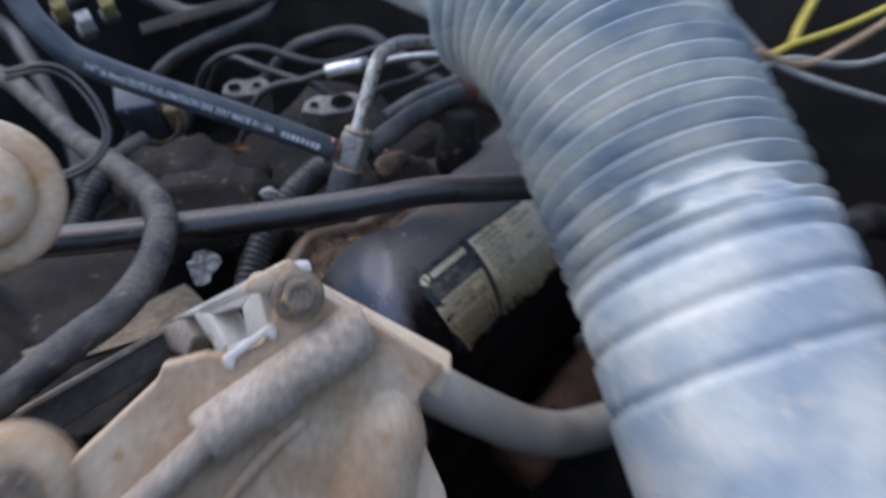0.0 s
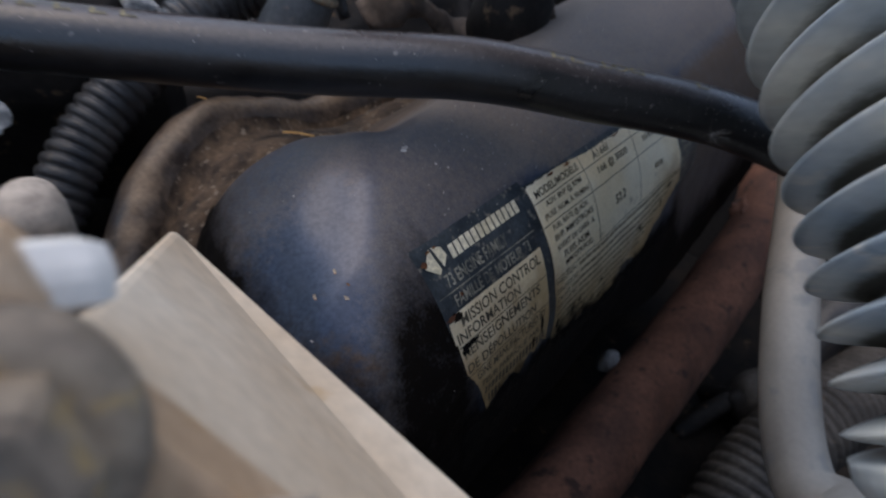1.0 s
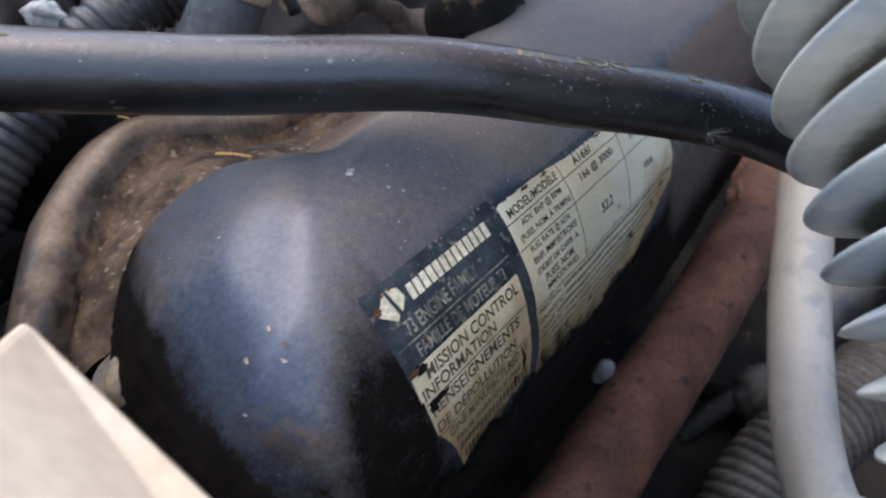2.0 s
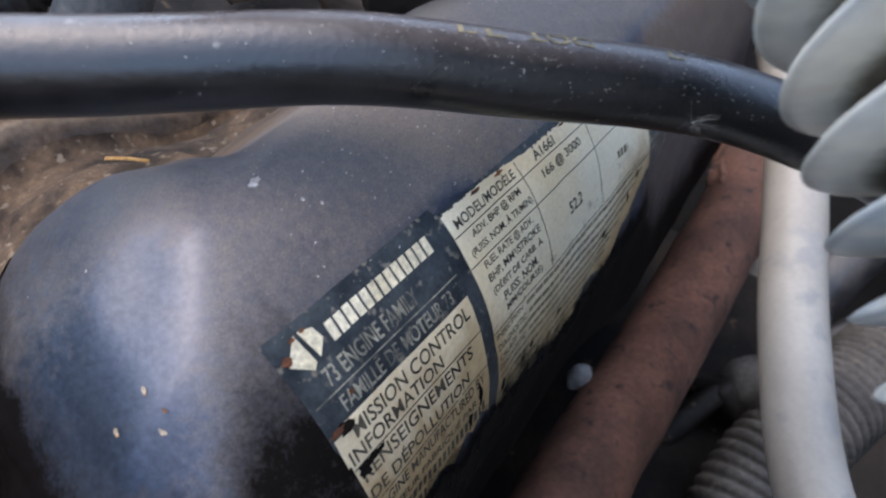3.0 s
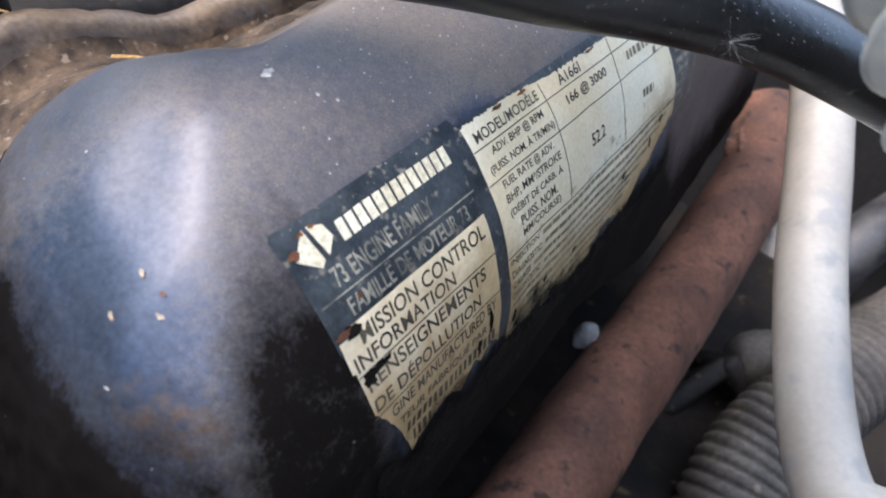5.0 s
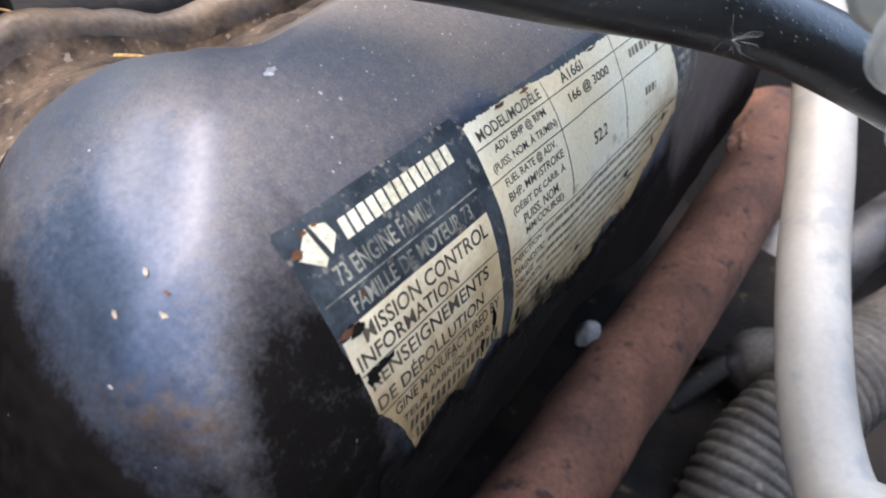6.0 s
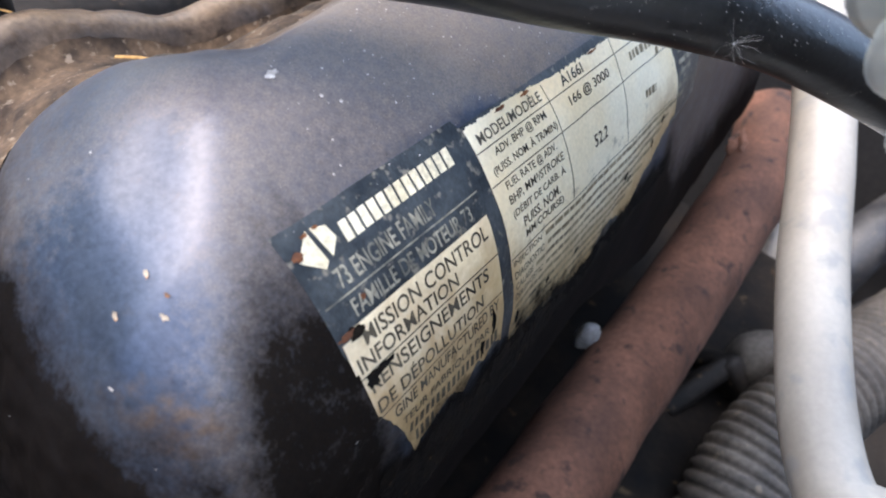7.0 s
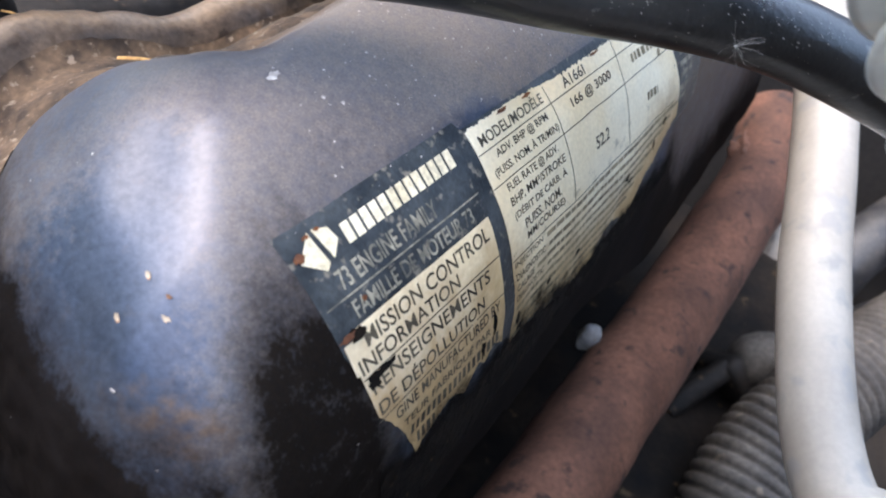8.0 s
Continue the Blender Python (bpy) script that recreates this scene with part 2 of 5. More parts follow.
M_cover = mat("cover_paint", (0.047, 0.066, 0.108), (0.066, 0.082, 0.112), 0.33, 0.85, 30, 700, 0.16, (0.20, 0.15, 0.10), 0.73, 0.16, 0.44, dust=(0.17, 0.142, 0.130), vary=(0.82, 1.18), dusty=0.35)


def layer(m, attribute, c1, c2, rough, gloss, scale, most, patchy):
    """Lays grime, dust and painted shade over a material, as thick as the mesh's attribute says, thinning out in
    patches towards its edge.
    """
    n, l = m.node_tree.nodes, m.node_tree.links
    b = n["Principled BSDF"]
    co, patch, fine, amount = n.new("ShaderNodeTexCoord"), n.new("ShaderNodeTexNoise"), n.new("ShaderNodeTexNoise"), n.new("ShaderNodeAttribute")
    amount.attribute_name = attribute
    for t, sc in ((patch, scale), (fine, scale * 5)):
        t.inputs["Scale"].default_value, t.inputs["Detail"].default_value = sc, 6.0
        l.new(co.outputs["Object"], t.inputs["Vector"])
    add, add2, cut = n.new("ShaderNodeMath"), n.new("ShaderNodeMath"), n.new("ShaderNodeMapRange")
    add.operation = add2.operation = "MULTIPLY_ADD"
    for node, source, weight, rest in ((add, patch, patchy, amount), (add2, fine, 0.45, add)):
        l.new(source.outputs["Fac"], node.inputs[0])
        node.inputs[1].default_value = weight
        l.new(rest.outputs["Fac" if rest is amount else 0], node.inputs[2])
    for k, v in zip((1, 2, 3, 4), (0.345 + 0.5 * patchy, 1.075 + 0.5 * patchy, 0.0, most)):
        cut.inputs[k].default_value = v
    l.new(add2.outputs[0], cut.inputs[0])
    shade = n.new("ShaderNodeMix")
    shade.data_type = "RGBA"
    l.new(fine.outputs["Fac"], shade.inputs[0])
    shade.inputs[6].default_value, shade.inputs[7].default_value = (*c1, 1), (*c2, 1)
    for socket, kind, value in (("Base Color", "RGBA", shade), ("Metallic", "FLOAT", 0.0), ("Roughness", "FLOAT", rough), ("Specular IOR Level", "FLOAT", gloss)):
        mix = n.new("ShaderNodeMix")
        mix.data_type = kind
        first, second, out = (6, 7, 2) if kind == "RGBA" else (2, 3, 0)
        l.new(cut.outputs[0], mix.inputs[0])
        if b.inputs[socket].is_linked:
            l.new(b.inputs[socket].links[0].from_socket, mix.inputs[first])
        else:
            mix.inputs[first].default_value = b.inputs[socket].default_value
        if kind == "RGBA":
            l.new(value.outputs[2], mix.inputs[second])
        else:
            mix.inputs[second].default_value = value
        l.new(mix.outputs[out], b.inputs[socket])


layer(M_cover, "dust", (0.096, 0.078, 0.067), (0.295, 0.250, 0.215), 0.8, 0.25, 420, 0.86, 0.7)
layer(M_cover, "mud_shade", (0.05, 0.030, 0.018), (0.165, 0.105, 0.062), 0.85, 0.2, 330, 0.7, 0.9)
# oily grime, kept near black to paint the shade low down too
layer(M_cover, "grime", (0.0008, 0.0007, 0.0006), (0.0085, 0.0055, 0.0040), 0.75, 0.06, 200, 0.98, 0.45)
M_rim = mat("dusty_rim_paint", (0.055, 0.047, 0.045), (0.140, 0.092, 0.060), 0.40, 0.25, 55, 600, 0.5, (0.045, 0.027, 0.017), 0.58, dust=(0.27, 0.18, 0.11))
M_pocket = mat("cover_dust", (0.034, 0.019, 0.010), (0.150, 0.094, 0.056), 0.78, 0.0, 110, 500, 0.9, (0.28, 0.21, 0.15), 0.64)
M_cream = mat("decal_cream", (0.79, 0.62, 0.365), (0.92, 0.82, 0.61), 0.34, 0.0, 26, 900, 0.05, (0.42, 0.27, 0.12), 0.75, 0.16, vary=(0.93, 1.05))
M_navy = mat("decal_navy", (0.016, 0.022, 0.028), (0.045, 0.055, 0.062), 0.34, 0.0, 120, 900, 0.4, (0.20, 0.18, 0.145), 0.645)
M_ink = mat("decal_ink", (0.035, 0.030, 0.023), (0.10, 0.082, 0.056), 0.5, 0.0, 90, 900, 0.1)
M_faint_ink = mat("decal_faint_print", (0.17, 0.13, 0.075), (0.36, 0.285, 0.17), 0.5, 0.0, 90, 900, 0.1)
M_pale_ink = mat("decal_pale_print", (0.62, 0.55, 0.38), (0.72, 0.66, 0.50), 0.45, 0.0, 90, 900, 0.1)
M_dim_ink = mat("decal_dim_print", (0.10, 0.10, 0.085), (0.34, 0.32, 0.25), 0.5, 0.0, 160, 900, 0.1)
M_rustspot = mat("rust_spot", (0.10, 0.035, 0.015), (0.22, 0.08, 0.03), 0.8, 0.0, 200, 900, 0.5)
M_grime = mat("oily_grime", (0.003, 0.0025, 0.0025), (0.010, 0.007, 0.005), 0.75, 0.0, 120, 500, 0.9, (0.12, 0.075, 0.035), 0.70, spec=0.15)
# the dust on top also carries part of the hose's brown sheen
M_rubber = mat("black_rubber", (0.007, 0.007, 0.008), (0.016, 0.015, 0.016), 0.25, 0.0, 70, 600, 0.30, (0.26, 0.24, 0.22), 0.72, 0.14, 0.42, spec=0.9, dusty=0.45, dust=(0.150, 0.115, 0.108))
M_oldrubber = mat("dusty_rubber", (0.038, 0.037, 0.040), (0.150, 0.125, 0.106), 0.48, 0.0, 55, 500, 0.5, (0.26, 0.20, 0.14), 0.66)
M_fuel = mat("fuel_hose_rubber", (0.045, 0.053, 0.070), (0.090, 0.097, 0.110), 0.36, 0.0, 60, 600, 0.3, (0.2, 0.17, 0.14), 0.72)
M_print = mat("hose_print", (0.55, 0.57, 0.60), (0.75, 0.76, 0.78), 0.6, 0.0, 200, 900, 0.1)
M_tanprint = mat("worn_tan_print", (0.12, 0.10, 0.06), (0.30, 0.25, 0.14), 0.6, 0.0, 200, 900, 0.1)
M_duct = mat("duct_plastic", (0.34, 0.395, 0.44), (0.70, 0.68, 0.62), 0.24, 0.0, 24, 260, 0.12, (0.62, 0.585, 0.53), 0.64, 0.12, 0.50, vary=(0.92, 1.07))
M_alu = mat("dusty_cast_aluminium", (0.44, 0.285, 0.170), (0.62, 0.485, 0.355), 0.66, 0.0, 24, 300, 0.35, (0.43, 0.245, 0.105), 0.64, 0.13, vary=(0.84, 1.12))
M_pale_alu = mat("pale_cast_aluminium", (0.56, 0.505, 0.44), (0.74, 0.695, 0.635), 0.42, 0.0, 30, 300, 0.3, (0.48, 0.33, 0.19), 0.68, 0.14, vary=(0.90, 1.08))
M_tanmetal = mat("tan_dusty_metal", (0.30, 0.235, 0.165), (0.46, 0.39, 0.30), 0.6, 0.2, 120, 600, 0.4, (0.36, 0.17, 0.07), 0.60)
M_leaf = mat("dead_leaf", (0.10, 0.040, 0.015), (0.20, 0.085, 0.03), 0.7, 0.0, 200, 700, 0.4)
# lighter copy of the bracket casting; the deck's stronger light is in its colour
M_deck = mat("lit_tan_cast_skin", (0.62, 0.475, 0.335), (0.75, 0.635, 0.50), 0.6, 0.0, 24, 300, 0.3, (0.50, 0.30, 0.13), 0.70, 0.13, vary=(0.90, 1.08))
M_greyhose = mat("grey_hose_rubber", (0.045, 0.047, 0.052), (0.10, 0.098, 0.095), 0.5, 0.0, 60, 600, 0.3, (0.16, 0.12, 0.09), 0.70)
M_conduit = mat("dusty_conduit", (0.062, 0.054, 0.047), (0.118, 0.104, 0.090), 0.7, 0.0, 50, 400, 0.4, (0.20, 0.16, 0.12), 0.68)
M_grimecast = mat("grimy_casting", (0.009, 0.007, 0.006), (0.030, 0.024, 0.020), 0.65, 0.0, 45, 300, 0.8, (0.15, 0.095, 0.055), 0.67, spec=0.3)
M_barrel = mat("worn_cast_skin", (0.34, 0.262, 0.200), (0.47, 0.385, 0.31), 0.6, 0.0, 34, 300, 0.3, (0.50, 0.46, 0.42), 0.68)
M_bolt = mat("dusty_bolt_steel", (0.17, 0.130, 0.098), (0.29, 0.225, 0.16), 0.6, 0.25, 90, 500, 0.4, (0.42, 0.28, 0.12), 0.62)
M_pipe = mat("galvanised_pipe", (0.37, 0.33, 0.28), (0.49, 0.445, 0.38), 0.42, 0.0, 22, 420, 0.14, (0.32, 0.305, 0.28), 0.62, vary=(0.94, 1.05))
M_rust = mat("rusty_iron", (0.088, 0.037, 0.022), (0.200, 0.088, 0.054), 0.78, 0.0, 34, 420, 0.7, (0.040, 0.021, 0.016), 0.63, 0.14, vary=(0.78, 1.22))
M_cast = mat("dark_cast_iron", (0.005, 0.004, 0.0035), (0.020, 0.014, 0.010), 0.8, 0.0, 35, 300, 0.8, (0.10, 0.065, 0.035), 0.70, spec=0.2)
M_grey_cast = mat("grey_cast_metal", (0.20, 0.19, 0.175), (0.33, 0.31, 0.28), 0.6, 0.2, 60, 420, 0.5, (0.20, 0.13, 0.08), 0.66)
M_steel = mat("plated_steel", (0.40, 0.385, 0.35), (0.60, 0.57, 0.52), 0.42, 0.45, 80, 500, 0.3, (0.24, 0.105, 0.05), 0.58)
M_bright = mat("bright_steel", (0.55, 0.54, 0.52), (0.70, 0.69, 0.66), 0.25, 0.9, 60, 500, 0.2)
M_olive = mat("zinc_nut", (0.25, 0.25, 0.25), (0.38, 0.37, 0.34), 0.45, 0.5, 90, 500, 0.3, (0.34, 0.20, 0.10), 0.64)
M_loom = mat("loom_plastic", (0.024, 0.024, 0.026), (0.066, 0.061, 0.058), 0.33, 0.0, 60, 500, 0.3, (0.16, 0.12, 0.08), 0.70)
M_plug = mat("plug_plastic", (0.055, 0.070, 0.100), (0.105, 0.120, 0.150), 0.38, 0.0, 60, 500, 0.2, (0.14, 0.11, 0.08), 0.70)
M_red = mat("red_sealant", (0.42, 0.12, 0.10), (0.60, 0.26, 0.22), 0.6, 0.0, 200, 700, 0.6)
M_white = mat("white_sealant", (0.32, 0.31, 0.30), (0.52, 0.51, 0.49), 0.6, 0.0, 90, 500, 0.6, (0.25, 0.19, 0.13), 0.66)
M_yellow = mat("yellow_wire", (0.55, 0.42, 0.05), (0.66, 0.52, 0.10), 0.5, 0.0, 90, 500, 0.1)
M_conn = mat("dirty_yellow_plastic", (0.20, 0.15, 0.05), (0.34, 0.27, 0.09), 0.6, 0.0, 120, 500, 0.2, (0.07, 0.05, 0.03), 0.62)
M_wiretan = mat("tan_wire", (0.32, 0.20, 0.11), (0.45, 0.32, 0.18), 0.55, 0.0, 90, 500, 0.1)
M_wiregrey = mat("grey_wire", (0.22, 0.21, 0.20), (0.36, 0.34, 0.31), 0.55, 0.0, 90, 500, 0.1)
M_straw = mat("dry_straw", (0.42, 0.22, 0.07), (0.55, 0.33, 0.12), 0.7, 0.0, 200, 700, 0.2)
M_lint = mat("pale_lint", (0.30, 0.28, 0.26), (0.48, 0.45, 0.42), 0.8, 0.0, 200, 700, 0.1)
M_wall = mat("bay_paint", (0.012, 0.0095, 0.008), (0.030, 0.024, 0.020), 0.7, 0.0, 12, 200, 0.4)
M_brown = mat("brown_cast_iron", (0.060, 0.042, 0.032), (0.140, 0.100, 0.076), 0.8, 0.0, 60, 380, 0.8, (0.16, 0.10, 0.06), 0.66)
M_ground = mat("dry_ground", (0.16, 0.13, 0.10), (0.26, 0.21, 0.16), 0.9, 0.0, 6, 90, 0.8)
# brown ageing of the cream, deepened for shade low on the decal
layer(M_cream, "stain_shade", (0.24, 0.125, 0.040), (0.52, 0.335, 0.145), 0.45, 0.4, 110, 0.85, 1.0)
# dark olive for the shade painted into the duct's grooves
layer(M_duct, "mud_shade", (0.030, 0.026, 0.015), (0.115, 0.098, 0.060), 0.8, 0.2, 200, 0.85, 0.5)


# ---- builders ----
def thing(name, at, label, category, group="", kind=""):
    e = new(name)
    e.location = at
    e.empty_display_size = 0.01
    return tagged(e, label, category, group, kind)


def origin_of(ob):
    while ob.parent:
        ob = ob.parent
    return Vector(ob.location)


def part(name, bm, material, parent=None, label="", smooth=True):
    """Links a bmesh in world coordinates as one mesh under a thing or a part."""
    if parent:
        bmesh.ops.translate(bm, verts=bm.verts, vec=-origin_of(parent))
    bmesh.ops.recalc_face_normals(bm, faces=bm.faces)
    me = bpy.data.meshes.new(name)
    for f in bm.faces:
        f.smooth = smooth
    bm.to_mesh(me)
    bm.free()
    me.materials.append(material)
    ob = new(name, me)
    if parent:
        ob.parent = parent
    if label:
        tagged(ob, label)
    return ob


def whole(name, bm, material, label, category, group="", kind="", smooth=True):
    """A thing that is one mesh, with its origin at its lowest middle."""
    xs = [v.co for v in bm.verts]
    base = Vector((sum(c.x for c in xs) / len(xs), sum(c.y for c in xs) / len(xs), min(c.z for c in xs)))
    bmesh.ops.translate(bm, verts=bm.verts, vec=-base)
    ob = part(name, bm, material, None, "", smooth)
    ob.location = base
    return tagged(ob, label, category, group, kind)


def smooth_path(pts, step=0.003):
    p = [Vector(q) for q in pts]
    p = [2 * p[0] - p[1], *p, 2 * p[-1] - p[-2]]
    out = []
    for i in range(1, len(p) - 2):
        a, b, c, d = p[i - 1:i + 3]
        n = max(2, int((c - b).length / step))
        for k in range(n):
            t = k / n
            out.append(0.5 * (2 * b + (c - a) * t + (2 * a - 5 * b + 4 * c - d) * t * t + (3 * b - a - 3 * c + d) * t ** 3))
    out.append(p[-2])
    return out


def frames_along(path):
    """Points with two cross axes carried along without twist, and the length so far."""
    t0 = (path[1] - path[0]).normalized()
    side = t0.cross(Vector((0, 0, 1)))
    side = side.normalized() if side.length > 1e-3 else Vector((1, 0, 0))
    out, run = [], 0.0
    for i, p in enumerate(path):
        t = (path[min(i + 1, len(path) - 1)] - path[max(i - 1, 0)]).normalized()
        side = (side - t * side.dot(t)).normalized()
        if i:
            run += (p - path[i - 1]).length
        out.append((p, side, t.cross(side).normalized(), run))
    return out


def tube(pts, radius, seg=20, step=0.003, flat=1.0, bm=None):
    """A closed tube along the points; radius is a number or a function of the length run."""
    bm = bm or bmesh.new()
    rings = []
    for p, a, b, run in frames_along(smooth_path(pts, step)):
        r = radius(run) if callable(radius) else radius
        rings.append([bm.verts.new(p + a * (r * math.cos(w)) + b * (r * flat * math.sin(w))) for w in (2 * math.pi * k / seg for k in range(seg))])
    for u, v in zip(rings, rings[1:]):
        for k in range(seg):
            bm.faces.new((u[k], u[(k + 1) % seg], v[(k + 1) % seg], v[k]))
    for ring in (rings[0], rings[-1]):
        bm.faces.new(ring)
    return bm


def ribbed(base, depth, pitch, power=0.6):
    return lambda run: base + depth * abs(math.sin(math.pi * run / pitch)) ** power


def prism(poly, thick, frame_m, bevel=0.0012, bm=None, hole=None):
    """A plate from a 2D outline in millimetres, lying in the frame's xy plane, thick downwards."""
    bm = bmesh.new()
    top = [bm.verts.new((x / 1000, y / 1000, 0)) for x, y in poly]
    face = bm.faces.new(top)
    res = bmesh.ops.extrude_face_region(bm, geom=[face])
    low = [v for v in res["geom"] if isinstance(v, bmesh.types.BMVert)]
    bmesh.ops.translate(bm, verts=low, vec=(0, 0, -thick / 1000))
    bmesh.ops.recalc_face_normals(bm, faces=bm.faces)
    if bevel:
        bmesh.ops.bevel(bm, geom=bm.edges[:], offset=bevel, segments=2, affect="EDGES", profile=0.6)
    bmesh.ops.triangulate(bm, faces=[f for f in bm.faces if len(f.verts) > 4])
    bmesh.ops.transform(bm, matrix=frame_m, verts=bm.verts)
    return bm


def turned(profile, m, seg=32):
    """A turned solid from (radius, height) pairs in millimetres about the frame's z axis."""
    bm = bmesh.new()
    rings = [[bm.verts.new((r / 1000 * math.cos(w), r / 1000 * math.sin(w), h / 1000)) for w in (2 * math.pi * k / seg for k in range(seg))] for r, h in profile]
    for u, v in zip(rings, rings[1:]):
        for k in range(seg):
            bm.faces.new((u[k], u[(k + 1) % seg], v[(k + 1) % seg], v[k]))
    bm.faces.new(rings[0])
    bm.faces.new(rings[-1])
    bmesh.ops.transform(bm, matrix=m, verts=bm.verts)
    return bm


def box(sx, sy, sz, m, bevel=1.0, seg=2):
    bm = bmesh.new()
    bmesh.ops.create_cube(bm, size=1.0)
    bmesh.ops.scale(bm, vec=(sx / 1000, sy / 1000, sz / 1000), verts=bm.verts)
    bmesh.ops.bevel(bm, geom=bm.edges[:], offset=bevel / 1000, segments=seg, affect="EDGES", profile=0.6)
    bmesh.ops.transform(bm, matrix=m, verts=bm.verts)
    return bm


def lump(at, size, seed, rough=0.25, sub=3, m=None):
    """An uneven blob of the given half sizes in millimetres."""
    bm = bmesh.new()
    bmesh.ops.create_icosphere(bm, subdivisions=sub, radius=1.0)
    off = Vector((seed * 3.1, seed * 1.7, seed * 0.9))
    for v in bm.verts:
        k = 1 + rough * noise.noise(v.co * 1.8 + off) + 0.4 * rough * noise.noise(v.co * 4.7 + off)
        v.co = Vector((v.co.x * size[0], v.co.y * size[1], v.co.z * size[2])) * (k / 1000)
    if m:
        bmesh.ops.transform(bm, matrix=m, verts=bm.verts)
    bmesh.ops.translate(bm, verts=bm.verts, vec=at)
    return bm


def axes(at, x, z):
    """A frame at a point, with z along the given way and x near the other."""
    z = Vector(z).normalized()
    x = Vector(x)
    x = (x - z * x.dot(z)).normalized()
    y = z.cross(x)
    m = Matrix((x, y, z)).transposed().to_4x4()
    m.translation = at
    return m


def join(*parts):
    bm = parts[0]
    for other in parts[1:]:
        me = bpy.data.meshes.new("tmp")
        other.to_mesh(me)
        other.free()
        bm.from_mesh(me)
        bpy.data.meshes.remove(me)
    return bm


def letters(text, width, height):
    """Flat letters as (points, faces), filling the given width and height."""
    cu = bpy.data.curves.new("letters", "FONT")
    cu.body = text
    cu.resolution_u = 3
    cu.offset = 0.012
    ob = new("letters", cu)
    me = bpy.data.meshes.new_from_object(ob.evaluated_get(bpy.context.evaluated_depsgraph_get()))
    pts = [v.co.copy() for v in me.vertices]
    faces = [tuple(p.vertices) for p in me.polygons]
    bpy.data.objects.remove(ob)
    bpy.data.curves.remove(cu)
    bpy.data.meshes.remove(me)
    x0, x1 = min(p.x for p in pts), max(p.x for p in pts)
    y0, y1 = min(p.y for p in pts), max(p.y for p in pts)
    return [((p.x - x0) / (x1 - x0) * width, (p.y - y0) / (y1 - y0) * height) for p in pts], faces


def mapped(flats, place, bm=None):
    """Puts flat (points, faces) sets on a surface by place(x, y)."""
    bm = bm or bmesh.new()
    for pts, faces in flats:
        vs = [bm.verts.new(place(x, y)) for x, y in pts]
        for f in faces:
            try:
                bm.faces.new([vs[i] for i in f])
            except ValueError:
                pass
    return bm


def shifted(flat, dx, dy):
    return [(x + dx, y + dy) for x, y in flat[0]], flat[1]


def bar(x0, y0, x1, y1, n=6):
    pts, faces = [], []
    for k in range(n + 1):
        x = x0 + (x1 - x0) * k / n
        pts += [(x, y0), (x, y1)]
    for k in range(n):
        faces.append((2 * k, 2 * k + 2, 2 * k + 3, 2 * k + 1))
    return pts, faces


def word_bars(x0, x1, y0, y1, seed, low=1.2, high=4.5, gap=0.5):
    rnd, out, x = random.Random(seed), [], x0
    while x < x1 - 0.4:
        e = min(x1, x + rnd.uniform(low, high))
        out.append(bar(x, y0, e, y1, 2))
        x = e + gap
    return out


# ---- the setting: ground, engine bay walls, splash floor ----
BAY = Matrix.Translation((0.02, 0.36, 0)) @ Matrix.Rotation(radians(-33), 4, "Z") @ Matrix.Translation((0, -0.36, 0))


def slab(name, lo, hi, material, label, category):
    c = [(a + b) / 2 for a, b in zip(lo, hi)]
    bm = box(*[(b - a) * 1000 for a, b in zip(lo, hi)], BAY @ Matrix.Translation(c), 6.0)
    whole(name, bm, material, label, category, "", "structure", False)


bm = bmesh.new()
bmesh.ops.create_grid(bm, x_segments=40, y_segments=40, size=60.0)
for v in bm.verts:
    v.co.z = 0.015 * noise.noise(v.co * 0.4)
whole("ground", bm, M_ground, "dry dusty bare ground under the vehicle", "ground", "", "structure")
slab("bay_floor", (-1.06, -0.50, 0.40), (0.70, 1.10, 0.44), M_wall, "dark splash pan under the engine", "floor")
slab("wall_firewall", (-1.06, 1.01, 0.42), (0.70, 1.05, 1.19), M_wall, "dark painted firewall at the back of the engine bay", "wall")
# made taller than needed, to block low skylight from the right
slab("wall_inner_wing", (0.62, -0.45, 0.42), (0.66, 1.03, 1.30), M_wall, "dark painted inner wing of the engine bay, raised to block low skylight", "wall")
slab("wall_inner_wing_far", (-1.02, -0.45, 0.42), (-0.98, 1.03, 1.10), M_wall, "dark painted inner wing across the engine bay", "wall")
# out of view behind the camera; its height blocks low front skylight
slab("wall_radiator_support", (-1.03, -0.46, 0.42), (0.67, -0.42, 1.23), M_wall, "unseen dark painted radiator support panel, raised to block front skylight", "wall")

# ---- valve cover ----
CO = Vector((0.0150, 0.3934, 0.9486))
CU = Vector((math.cos(radians(57)), math.sin(radians(57)), 0))
CV = Vector((math.sin(radians(57)), -math.cos(radians(57)), 0))
CZ = Vector((0, 0, 1))
CR, CC, CH, BEND = 64.0, -36.6, -52.3, radians(75)


def cov(u, v, z):
    return CO + (CU * u + CV * v + CZ * z) / 1000


def cover_profile(a):
    """Cross-section of the cover: place (across, height) and outward way at the length a from its crown, in millimetres."""
    w = min(a / CR, BEND)
    k = max(0.0, a - CR * BEND)
    return CC + CR * math.sin(w) + k * math.cos(w), CH + CR * math.cos(w) - k * math.sin(w), math.sin(w), math.cos(w)


def ease(x):
    x = max(0.0, min(1.0, x))
    return x * x * (3 - 2 * x)


